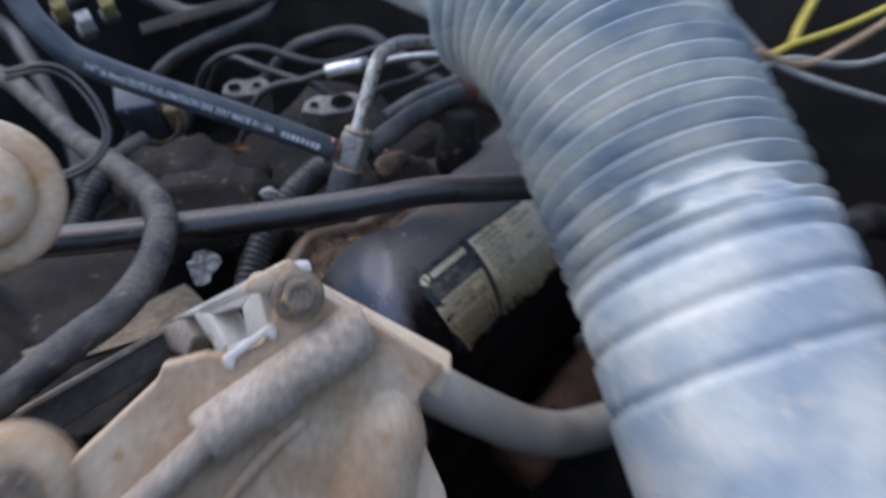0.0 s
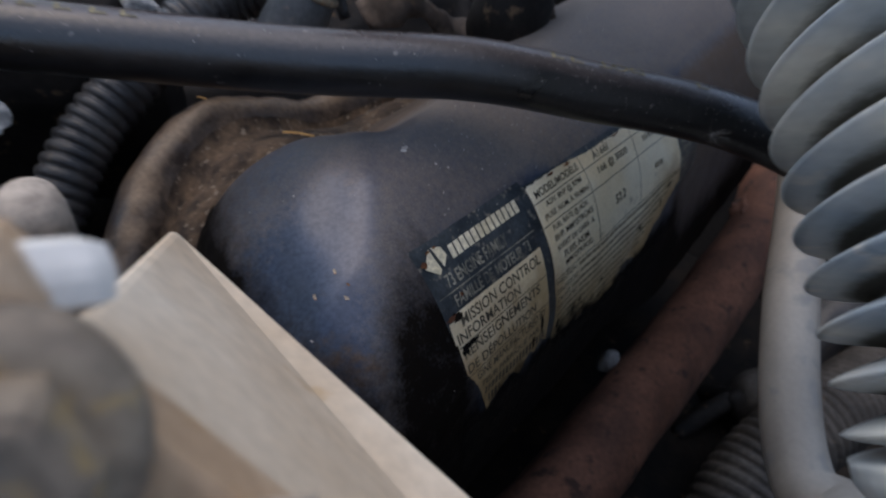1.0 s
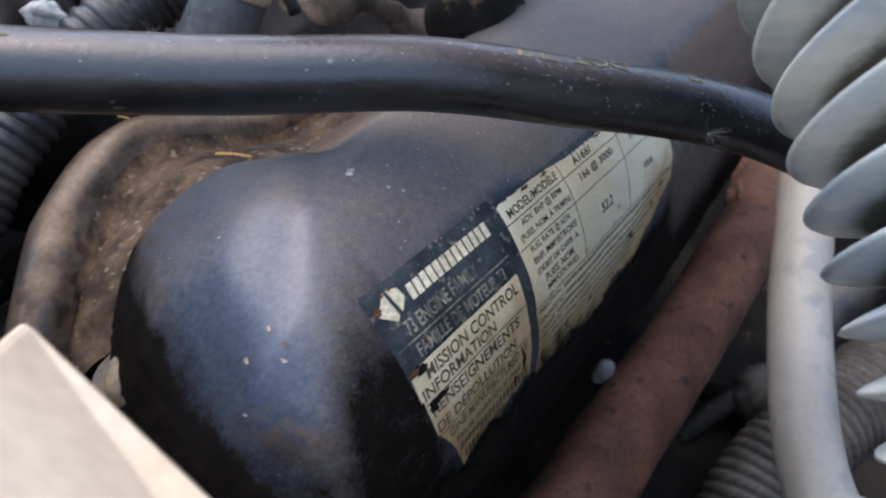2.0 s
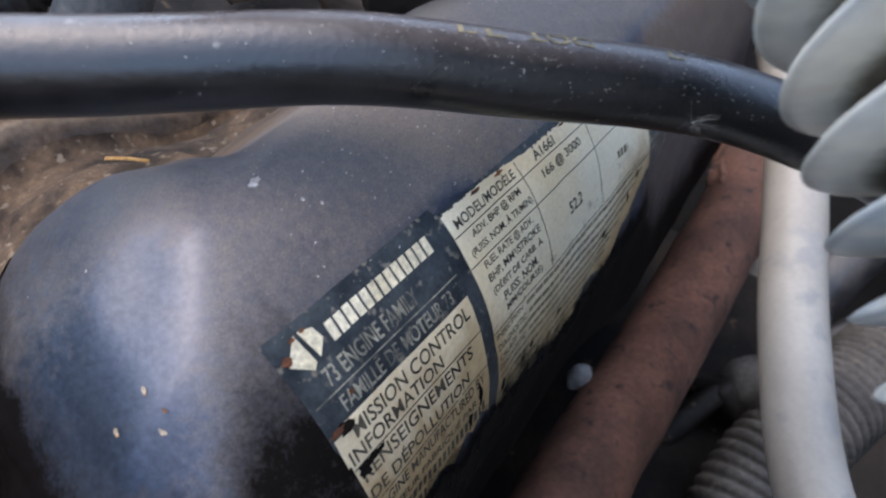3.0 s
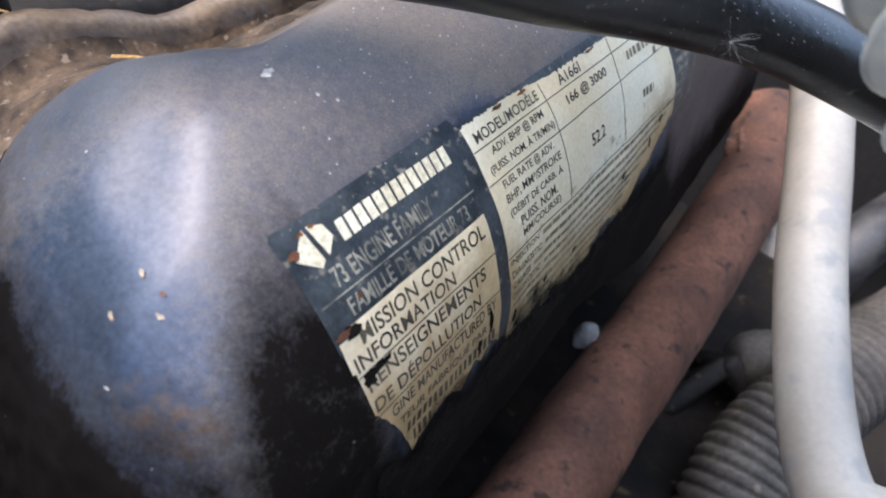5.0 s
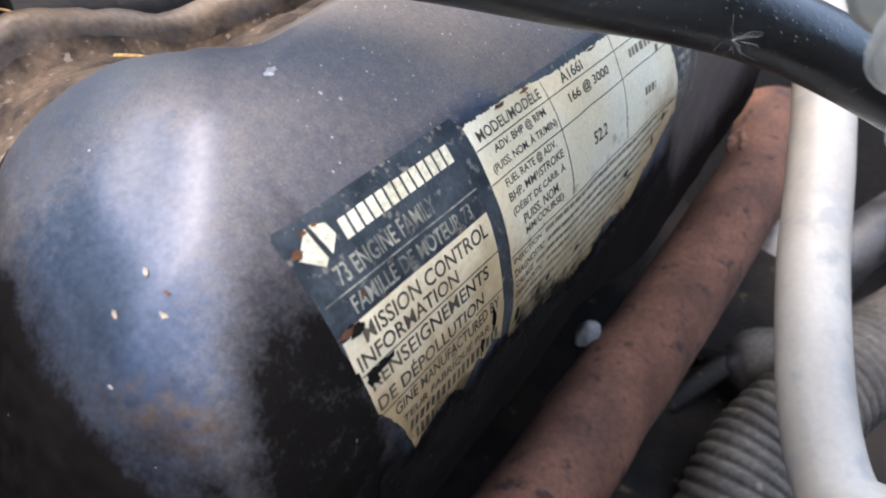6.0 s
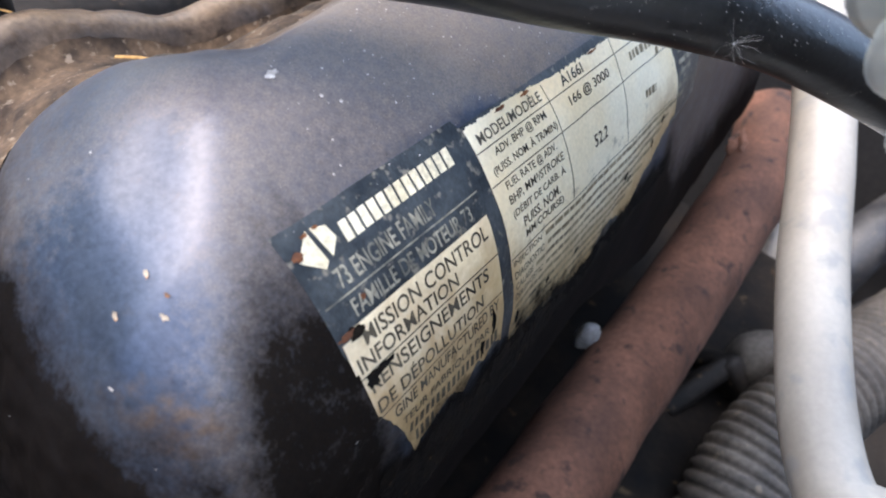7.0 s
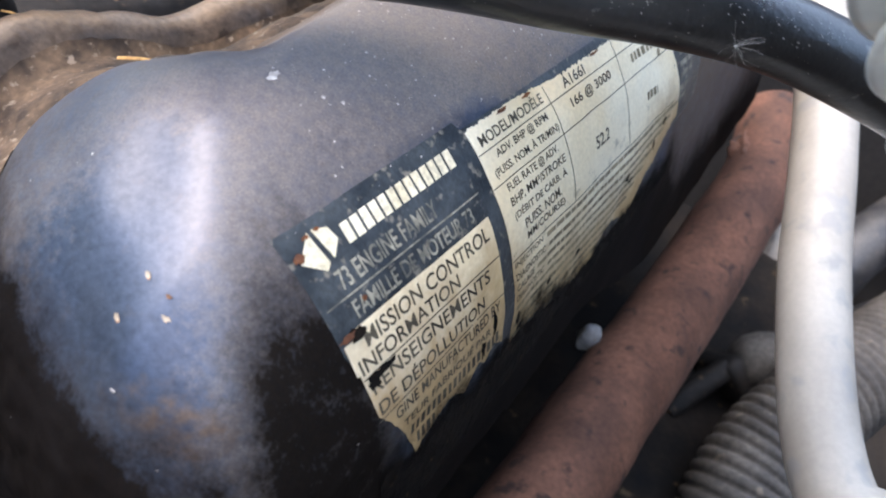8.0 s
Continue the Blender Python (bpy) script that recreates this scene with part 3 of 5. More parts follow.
def cover_dent(u, a):
    back = max(0.0, 4 - a)
    d = 0.56 * back * back / (back + 12)
    d += 7.0 * ease((6 - a) / 17) * ease((a + 48) / 22) * (ease((u + 35) / 20) if u < -15 else ease(1.0 - (u + 15) / 135))
    d += 0.7 * noise.noise((u / 23, a / 19, 0)) + 0.25 * noise.noise((u / 7, a / 6, 4))
    return d


CAP_AT, CAP_LONG = -35.0, 1.0


def side_point(u, a):
    """Place (across, height) on the long sides of the cover, in millimetres."""
    v, z, nv, nz = cover_profile(a)
    d = cover_dent(u, a)
    return v - nv * d, z - nz * d


def skewed(u, v):
    return u + 0.34 * max(0.0, -12 - v) * ease((-8 - u) / 50)


def cap_power(a):
    """How square the end is in plan: round at the crown, nearly square down its sides."""
    return 2.2 + 3.8 * ease(a / 38)


def cap_point(w, a, lift=0.0):
    """The rounded near end: w turns from the front side (0) over the end face (90) to the back (180 degrees)."""
    fv, fz = side_point(CAP_AT, a)
    bv, bz = side_point(CAP_AT, -a)
    k = ease((w - 95) / 85)
    reach, z = (fv - CC) * (1 - k) + (CC - bv) * k, fz * (1 - k) + bz * k
    c, n = math.cos(radians(w)), math.sin(radians(w))
    m = cap_power(a)
    q = (abs(c) ** m + abs(n) ** m) ** (-1 / m)
    u, v = CAP_AT - CAP_LONG * reach * q * n, CC + reach * q * c
    z += 1.2 * noise.noise((u / 16, v / 16, z / 16)) * ease(a / 20) * math.sin(radians(w))
    crust = n * ease((a - 54) / 30)
    lift += crust * (0.9 * noise.noise((u / 5.5, v / 5.5, z / 5.5)) + 0.7 * noise.noise((u / 2.2, v / 2.2, z / 2.2 + 9)))
    return cov(skewed(u, v) - lift * n, v + lift * c, z + lift * 0.4)


def cover_point(u, a, lift=0.0):
    if u < CAP_AT and a > 0:
        reach = (side_point(CAP_AT, a)[0] - CC)
        d = min((CAP_AT - u) / CAP_LONG / max(reach, 1.0), 0.999)
        return cap_point(math.degrees(math.atan2(d, (1 - d ** cap_power(a)) ** (1 / cap_power(a)))), a, lift)
    v, z, nv, nz = cover_profile(a)
    inset = cover_dent(u, a) - lift
    return cov(skewed(u, v), v - nv * inset, z - nz * inset)


def cap_near(u, v):
    """The place on the rounded end that lies over the given (along, across)."""
    w = math.degrees(math.atan2(CAP_AT - u, v - CC))
    want = math.hypot(CAP_AT - u, v - CC)
    flat = lambda p: math.hypot((p - cov(CAP_AT, CC, 0)).dot(CU), (p - cov(CAP_AT, CC, 0)).dot(CV)) * 1000
    a = min(range(0, 120), key=lambda k: abs(flat(cap_point(w, k)) - want))
    return w, a


def label_place(s, b, lift):
    return cover_point(s, b + 0.075 * s, lift)


def ragged(u):
    return 5 * noise.noise((u / 11, 3, 0)) + 2 * noise.noise((u / 3, 3, 0))


def side_dirt(u, a):
    """Dust, mud and grime on the long sides, at the length a from the crown."""
    dust = max((0.50 + 0.28 * ease((u + 20) / 30)) * ease((40 + 7 * ease((u - 8) / 14) - a) / 8), 0.95 * ease((10 + 20 * ease((u + 12) / 16) - a) / 36))
    dust = max(dust, 0.62 * ease((u - 116) / 8) * ease((104 - a) / 24))
    mud_shade = 1.1 * ease((-4 - a) / 16) * ease(1.3 - abs(u + 6) / 60)
    mud_shade = max(mud_shade, 0.85 * ease((u - 106) / 8) * ease((a - 40) / 10))
    return dust, mud_shade, (a - 86 - 12 * ease((u - 118) / 16) - 0.075 * u - ragged(u)) / (15 + 14 * ease((u - 112) / 16))


def cap_dirt_shade(w, a):
    """Dust, mud and grime on the rounded end; the grime also paints in shade."""
    dust = 0.52 * ease((56 - w) / 18) + 0.46 * ease((w - 78) / 32) + 0.45 * ease((w - 50) / 30) * ease((28 - a) / 20)
    dust = side_dirt(CAP_AT, 0)[0] * ease((24 - a) / 24) + dust * ease(a / 24)
    mud_shade = (a - 50 + 26 * ease((w - 80) / 40)) / 70 * ease((104 - a) / 20) + (0.62 + 0.9 * noise.noise((w / 2.2, a / 1.8, 7))) * math.exp(-((w - 49) / 9) ** 2 - ((a - 55) / 5) ** 2)
    # darkens the side by the decal like shade, sparing the bright corner
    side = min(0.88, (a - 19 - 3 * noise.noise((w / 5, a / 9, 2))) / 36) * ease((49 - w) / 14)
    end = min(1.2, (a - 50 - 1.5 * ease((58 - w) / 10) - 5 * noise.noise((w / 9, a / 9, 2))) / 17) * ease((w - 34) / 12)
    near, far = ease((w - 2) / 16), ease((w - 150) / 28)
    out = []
    for k, value in enumerate((dust, mud_shade, max(side, end))):
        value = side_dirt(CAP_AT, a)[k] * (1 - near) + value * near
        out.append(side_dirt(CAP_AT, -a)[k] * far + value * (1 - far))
    return out


def build_cover():
    e = thing("valve_cover", cov(80, -30, -80), "dark painted steel valve cover, dusty and scuffed, on the cylinder head", "valve cover")
    bm = bmesh.new()
    us = [CAP_AT + 1.5 * k for k in range(40)] + [CAP_AT + 60 + 3.0 * k for k in range(80)]
    fall = [1.0 * k for k in range(1, 125)]
    layers = [bm.verts.layers.float.new(k) for k in ("dust", "mud_shade", "grime")]

    def dirty(place, amounts):
        v = bm.verts.new(place)
        for k, value in zip(layers, amounts):
            v[k] = max(0.0, min(1.2, value))
        return v

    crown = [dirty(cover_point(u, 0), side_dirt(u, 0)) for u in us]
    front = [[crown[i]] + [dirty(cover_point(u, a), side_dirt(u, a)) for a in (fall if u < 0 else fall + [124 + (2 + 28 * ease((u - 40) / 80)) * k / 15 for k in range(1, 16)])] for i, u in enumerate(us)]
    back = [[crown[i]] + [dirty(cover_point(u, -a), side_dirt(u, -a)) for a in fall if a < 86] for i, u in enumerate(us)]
    turns = [front[0]] + [[crown[0]] + [dirty(cap_point(w, a), cap_dirt_shade(w, a)) for a in fall] for w in [1.25 * k for k in range(1, 144)]]
    turns.append(back[0] + [dirty(cap_point(180, a), cap_dirt_shade(180, a)) for a in fall if a >= 86])
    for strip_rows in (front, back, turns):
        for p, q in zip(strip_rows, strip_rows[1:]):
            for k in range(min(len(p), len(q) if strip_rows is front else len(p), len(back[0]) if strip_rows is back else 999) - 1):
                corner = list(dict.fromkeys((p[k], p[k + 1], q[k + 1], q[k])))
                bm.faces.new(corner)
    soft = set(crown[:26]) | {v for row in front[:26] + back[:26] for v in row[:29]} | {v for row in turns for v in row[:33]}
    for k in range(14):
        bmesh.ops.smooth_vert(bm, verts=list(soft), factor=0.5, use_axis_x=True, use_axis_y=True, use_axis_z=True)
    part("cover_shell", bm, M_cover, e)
    # rolled rim behind the dome and the gutter between them
    path = smooth_path(RIM, 0.003)
    shape = [(0.0, 0), (0.2, 0.5), (0.45, -1.5), (0.62, -5.0), (0.74, -5.5), (0.82, -1.0), (0.88, 2.6), (0.94, 4.6), (1.0, 5.4), (1.06, 4.6), (1.13, 1.6), (1.18, -3), (1.25, -14), (1.35, -60)]
    rows = []
    for p in path:
        d = (p - CO) * 1000
        pu, pv = d.dot(CU), d.dot(CV)
        w = math.degrees(math.atan2(CAP_AT - pu + 14, pv - CC)) if pu < CAP_AT + 14 else 180.0
        surface = (lambda a: cap_point(w, a)) if w < 180 else (lambda a: cover_point(pu, -a))
        inner = next((surface(a) for a in range(10, 120, 2) if surface(a).z < p.z + 0.013), surface(40))
        out = (p - inner)
        out.z = 0
        span = out.length
        out = out / span
        row = []
        for g, h in shape:
            reach = g * span if g <= 0.62 else span + (g - 1.0) * 0.045
            q = inner + out * reach + CZ * (h / 1000)
            q.z += (p.z - inner.z) * min(1.0, g)
            row.append(q + Vector((1, 1, 1)) * 0.0009 * noise.noise(q * 70) + CZ * 0.0012 * noise.noise(q * 190))
        rows.append(row)
    for nm, lo, hi, m, s in (("gutter", 0, 6, M_pocket, "brown dusty gutter between the dome and its rim"), ("rolled_rim", 5, len(shape), M_rim, "dusty rolled rim of the cover")):
        bm = bmesh.new()
        vs = [[bm.verts.new(q) for q in row[lo:hi]] for row in rows]
        for p, q in zip(vs, vs[1:]):
            for k in range(len(p) - 1):
                bm.faces.new((p[k], p[k + 1], q[k + 1], q[k]))
        part(nm, bm, m, e, s)
    # dark strip laid on the shell for the shade inside the seam
    bm, prev = bmesh.new(), None
    for k in range(25):
        a = 58 + 2.0 * k
        row = [bm.verts.new(cap_point(131 + w, a, 0.5)) for w in (-1.1, -0.4, 0.4, 1.1)]
        if prev:
            for j in range(3):
                bm.faces.new((prev[j], prev[j + 1], row[j + 1], row[j]))
        prev = row
    part("seam_gap", bm, M_grime, e, "dark strip painted for the shade in the seam at the edge of the end face")
    bm = turned([(0.1, 12), (5, 12), (7, 10.5), (8, 8), (8, 2), (11, 1.5), (11.5, 0), (11.5, -20)], axes(Vector(SMALL_BOLT) - CZ * 0.008, CU, (0.1, -0.3, 1)), 6 * 4)
    part("cover_bolt", bm, M_bolt, e, "dusty hexagon bolt at the end of the cover")
    return e


cover = build_cover()


# ---- emission decal, stuck on the side of the cover ----
# grows down the decal: brown staining plus painted shade
def stain_shade(s, b):
    return (b - 50 - ragged(s) - 21 * ease((s + 5) / 20)) / 34 + 0.5 * ease((s - 70) / 30)


def strip(s0, s1, top, bottom, lift, ds=0.7, rows=22):
    bm = bmesh.new()
    brown = bm.verts.layers.float.new("stain_shade")
    n = max(2, int((s1 - s0) / ds))
    prev = None
    for k in range(n + 1):
        s = s0 + (s1 - s0) * k / n
        t, b = top(s), max(top(s) + 0.3, bottom(s))
        row = [bm.verts.new(label_place(s, t + (b - t) * j / rows, lift)) for j in range(rows + 1)]
        for j, v in enumerate(row):
            v[brown] = max(0.0, min(1.2, stain_shade(s, t + (b - t) * j / rows)))
        if prev:
            for j in range(rows):
                bm.faces.new((prev[j], prev[j + 1], row[j + 1], row[j]))
        prev = row
    return bm


def torn(points, rough, seed):
    xs, ys = zip(*points)
    return lambda s: float(np.interp(s, xs, ys)) + rough * noise.noise((s * 0.9, seed, 0)) + 0.5 * rough * noise.noise((s * 2.7, seed, 5))


def build_decal():
    e = thing("emission_decal", label_place(20, 97, 0.1), "torn cream and navy emission decal on the valve cover", "decal")
    base = part("backing", strip(-53, 130, lambda s: 36.0 if s < -1 else 38.2 + 8 * ease((s - 104) / 6), torn([(-53, 60), (-46, 85), (-40, 97), (-28, 94), (-4, 93), (2, 97.5), (34, 103.5), (70, 101), (95, 91), (110, 84), (136, 78)], 1.5, 1), 0.10), M_navy, e, "scuffed navy decal backing")
    left = part("title_panel", strip(-52.3, -4.6, lambda s: 57.2 + 1.6 * ease((-48 - s) / 2), torn([(-52.3, 65.5), (-51.6, 66), (-51.5, 75), (-48.5, 80), (-46.5, 83), (-43.2, 89.8), (-40.5, 98.2), (-37, 95.5), (-33, 94.6), (-27, 92.5), (-21, 96.6), (-16, 91), (-13, 93), (-9, 90), (-4.6, 93)], 1.3, 2), 0.22), M_cream, e, "torn cream title panel")
    right = part("data_panel", strip(0.2, 112, torn([(0, 39), (20, 39), (40, 40.6), (70, 40.6), (103, 41), (104, 56), (112, 80)], 0.8, 3), torn([(0, 97), (12, 98.5), (22, 99), (34, 102.5), (46, 103), (52, 103), (58, 98), (64, 97), (72, 100), (79, 100.5), (84, 96), (89, 91.5), (95, 91), (100, 88), (106, 85), (112, 81)], 2.2, 4), 0.22), M_cream, e, "torn cream data panel")

    def print_on(name, flats, lift, material, parent):
        # b runs down the side, letters run up
        ob = part(name, mapped(flats, lambda x, y: label_place(x, -y, lift)), material, parent, "", False)
        if len(flats) > 2:
            tagged(ob, kind="stuff")

    def line(text, s0, s1, b0, b1):
        return shifted(letters(text, s1 - s0, b1 - b0), s0, -b1)

    print_on("title_print", [line("MISSION CONTROL", -47.4, -6.5, 58.4, 62.0), line("INFORMATION", -51, -19.5, 62.9, 66.2),
                             line("RENSEIGNEMENTS", -50.2, -9.2, 67.9, 71.3), line("DE D\u00c9POLLUTION", -50.2, -12.5, 72.4, 76.4),
                             line("GINE MANUFACTURED BY", -46.5, -6.5, 78.2, 81.2), line("TEUR FABRIQU\u00c9 PAR", -44.5, -11, 82.5, 85.9),
                             bar(-51.4, -66.9, -4.6, -67.2), bar(-51.4, -77.2, -4.6, -77.5)], 0.33, M_ink, left)
    print_on("maker_line", [f for b in (87.2, 91.6) for f in word_bars(-42 if b < 90 else -40, -7 if b < 90 else -33, -b - 3.2, -b, int(b), 0.9, 1.5, 0.8)], 0.33, M_ink, left)
    print_on("data_print", [line("MODEL/MOD\u00c8LE", 2.5, 30, 40.7, 43.9), line("ADV. BHP @ RPM", 6, 28.5, 45.9, 48.4), line("(PUISS. NOM. \u00c0 TR/MIN)", 3, 31, 49.3, 52.2),
                            line("FUEL RATE @ ADV.", 5, 28, 54.0, 56.5), line("BHP, MM\u00b3/STROKE", 4.5, 30, 57.4, 59.9), line("(D\u00c9BIT DE CARB. \u00c0", 4.5, 29.5, 60.8, 63.6),
                            line("PUISS. NOM.", 8, 26, 64.5, 67), line("MM/COURSE)", 8, 27, 67.9, 70.5), line("A166I", 40, 51, 41.4, 44.2), line("166 @ 3000", 40, 62, 46.8, 50.0),
                            line("52.2", 46.5, 54.5, 60.2, 63.8), line("INJECTION", 1.2, 15, 73.0, 75.0), line("DIAGNOSTIC", 1.2, 16, 76.2, 78.2), line("CALAGE", 1.2, 10.5, 79.4, 81.4), line("DIAGNOSTIC", 1.2, 16, 82.6, 84.6),
                            bar(0.3, -45.0, 105, -45.25, 40), bar(0.3, -53.2, 105, -53.45, 40), bar(0.3, -72.0, 104, -72.3, 40)], 0.33, M_ink, right)
    print_on("ruling", [bar(c, -(40.6 + 3.1 * k), c + 0.3, -(43.7 + 3.1 * k), 1) for c in (32, 68) for k in range(10)], 0.33, M_ink, right)
    print_on("small_print", [f for r in range(9) for f in word_bars((17, 18, 12, 18, 1.2, 1.2, 1.2, 1.2, 16)[r], (108, 104, 100, 90, 84, 78, 74, 58, 54)[r], -(74.6 + 3.2 * r), -(73.3 + 3.2 * r), r, 1.5, 5, 0.45)]
             + word_bars(76, 94, -49.8, -47.4, 31, 1.2, 2.2, 0.9) + word_bars(82, 89, -63.4, -61.0, 32, 1.2, 2.2, 0.8) + word_bars(78, 82, -43.9, -41.8, 33, 3, 6, 1) + word_bars(92, 94, -53.2, -51.2, 35, 3, 6, 1), 0.33, M_faint_ink, right)
    # navy header: maker's mark as plain shapes
    print_on("maker_mark", [([(-51, -42.2), (-46.2, -37.9), (-45.6, -44.6), (-47.0, -45.6)], [(0, 1, 2, 3)]), ([(-45.2, -37.9), (-42.0, -39.0), (-41.4, -41.8), (-44.3, -44.4)], [(0, 1, 2, 3)])], 0.24, M_pale_ink, base)
    for k in range(13):
        x = -40 + 2.6 * k
        print_on("name_bar", [([(x, -43.9), (x + 2.0, -43.9), (x + 2.3, -39.9), (x + 0.3, -39.9)], [(0, 1, 2, 3)])], 0.24, M_pale_ink, base)
    print_on("family_print", [line("73 ENGINE FAMILY", -46.5, -17.5, 46.3, 50.2), line("FAMILLE DE MOTEUR 73", -46.5, -9, 52.6, 56.2), bar(-51.8, -51.6, -4.6, -51.25)], 0.24, M_dim_ink, base)
    print_on("side_print", [f for r in range(7) for f in word_bars(109, 129 - 2 * r, -(50.5 + 4 * r), -(48.7 + 4 * r), 50 + r, 3, 8, 1)], 0.24, M_dim_ink, base)
    # chips where the print has come away, and rust at the torn corners
    rnd = random.Random(5)
    chips = [(-48.5, 58.0, 2.6, 1.4), (-45.5, 67.8, 3.4, 1.2), (-49, 68.5, 2.0, 1.6), (-9, 84, 1.2, 4.5), (-14, 88, 1.0, 3.5), (3, 91, 1.2, 2.6), (5, 95, 2, 1.2), (70, 84, 1.6, 1.8), (73, 86.5, 1.4, 1.2), (92, 83, 1.2, 2), (99, 77, 1.0, 1.8), (20, 91, 1.2, 1), (38, 92, 1.6, 1)]
    rust = [(-50.6, 41, 1.3, 1.0), (-47, 38.4, 1.2, 0.5), (-50.5, 57.6, 2.4, 0.9), (-44, 38.2, 0.8, 0.4), (14, 39.6, 2.5, 0.5), (25, 40.0, 2.2, 0.5), (-43.5, 53.5, 0.6, 0.8), (58, 41, 3, 0.4)]
    for nm, m, spots, lift in (("chip", M_grime, chips, 0.40), ("rust_spot", M_rustspot, rust, 0.42)):
        for s, b, rs, rb in spots:
            bm = bmesh.new()
            bm.faces.new([bm.verts.new(label_place(s + rs * math.cos(w) * (k := rnd.uniform(0.55, 1.15)), b + rb * math.sin(w) * k, lift)) for w in (2 * math.pi * i / 14 for i in range(14))])
            part(nm, bm, m, e, "", False)
    return e


build_decal()


def film_material(name, base, scale, most=1.0, patchy=1.5):
    """The given dirt as a film that thins out in patches towards its edge."""
    m = base.copy()
    m.name = name
    n, l = m.node_tree.nodes, m.node_tree.links
    co, patch, fine, amount = n.new("ShaderNodeTexCoord"), n.new("ShaderNodeTexNoise"), n.new("ShaderNodeTexNoise"), n.new("ShaderNodeAttribute")
    amount.attribute_name = "amount"
    for t, sc in ((patch, scale), (fine, scale * 7)):
        t.inputs["Scale"].default_value, t.inputs["Detail"].default_value = sc, 6.0
        l.new(co.outputs["Object"], t.inputs["Vector"])
    add, add2, cut = n.new("ShaderNodeMath"), n.new("ShaderNodeMath"), n.new("ShaderNodeMapRange")
    add.operation = add2.operation = "MULTIPLY_ADD"
    l.new(patch.outputs["Fac"], add.inputs[0])
    add.inputs[1].default_value = patchy
    l.new(amount.outputs["Fac"], add.inputs[2])
    l.new(fine.outputs["Fac"], add2.inputs[0])
    add2.inputs[1].default_value = 0.6
    l.new(add.outputs[0], add2.inputs[2])
    for k, v in zip((1, 2, 3, 4), (0.47 + 0.5 * patchy, 1.13 + 0.5 * patchy, 0.0, most)):
        cut.inputs[k].default_value = v
    l.new(add2.outputs[0], cut.inputs[0])
    clear, mix = n.new("ShaderNodeBsdfTransparent"), n.new("ShaderNodeMixShader")
    l.new(cut.outputs[0], mix.inputs[0])
    l.new(clear.outputs[0], mix.inputs[1])
    l.new(n["Principled BSDF"].outputs[0], mix.inputs[2])
    l.new(mix.outputs[0], n["Material Output"].inputs["Surface"])
    return m


M_grime_film = film_material("oily_film", M_grime, 210, 0.93)


def film(name, us, aa, amount, lift, material, label):
    bm, prev = bmesh.new(), None
    layer = bm.verts.layers.float.new("amount")
    n, m = int((us[1] - us[0]) / 1.5), int((aa[1] - aa[0]) / 1.5)
    for k in range(n + 1):
        u = us[0] + (us[1] - us[0]) * k / n
        row = []
        for j in range(m + 1):
            a = aa[0] + (aa[1] - aa[0]) * j / m
            v = bm.verts.new(cover_point(u, a, lift))
            v[layer] = max(0.0, min(1.0, amount(u, a)))
            row.append(v)
        if prev:
            for j in range(m):
                bm.faces.new((prev[j], prev[j + 1], row[j + 1], row[j]))
        prev = row
    part(name, bm, material, cover, label)


def build_grime():
    film("grime_film", (-53, 113), (70, 112), lambda u, a: (a - 88 - 0.075 * u - ragged(u) - 6 * ease((u - 20) / 20)) / 15, 0.40, M_grime_film, "black oily grime over the torn edge of the decal")


build_grime()

# ---- cylinder head, block and manifolds under and behind the cover ----
def casting(name, m, sx, sy, sz, seed, material, label, category, amp=6.0, bevel=14.0):
    bm = bmesh.new()
    bmesh.ops.create_cube(bm, size=1.0)
    bmesh.ops.scale(bm, vec=(sx / 1000, sy / 1000, sz / 1000), verts=bm.verts)
    bmesh.ops.bevel(bm, geom=bm.edges[:], offset=bevel / 1000, segments=3, affect="EDGES", profile=0.5)
    bmesh.ops.subdivide_edges(bm, edges=bm.edges[:], cuts=9, use_grid_fill=True)
    for v in bm.verts:
        d = Vector((noise.noise(v.co * 14 + Vector((seed, 0, 0))), noise.noise(v.co * 14 + Vector((0, seed, 0))), noise.noise(v.co * 14 + Vector((0, 0, seed)))))
        v.co += d * amp / 1000 + Vector((0, 0, 1)) * (0.5 * amp / 1000 * noise.noise(v.co * 38 + Vector((seed, 2, 0))))
    bmesh.ops.transform(bm, matrix=m, verts=bm.verts)
    return whole(name, bm, material, label, category)


HEAD = axes(cov(90, -50, -126), CU, CZ)
casting("cylinder_head", HEAD, 400, 140, 118, 2.0, M_cast, "dark oily cast-iron cylinder head under the valve cover", "cylinder head", 4.0)
casting("engine_block", axes(Vector((0.0, 0.45, 0.575)), CU, CZ), 620, 420, 268, 7.0, M_cast, "dark oily cast-iron engine block on the splash pan", "engine block", 6.0)
casting("intake_manifold", axes(cov(40, -245, -140), CU, CZ), 470, 200, 130, 5.0, M_grimecast, "dark grimy intake manifold beside the cylinder head", "manifold", 16.0, 52.0)
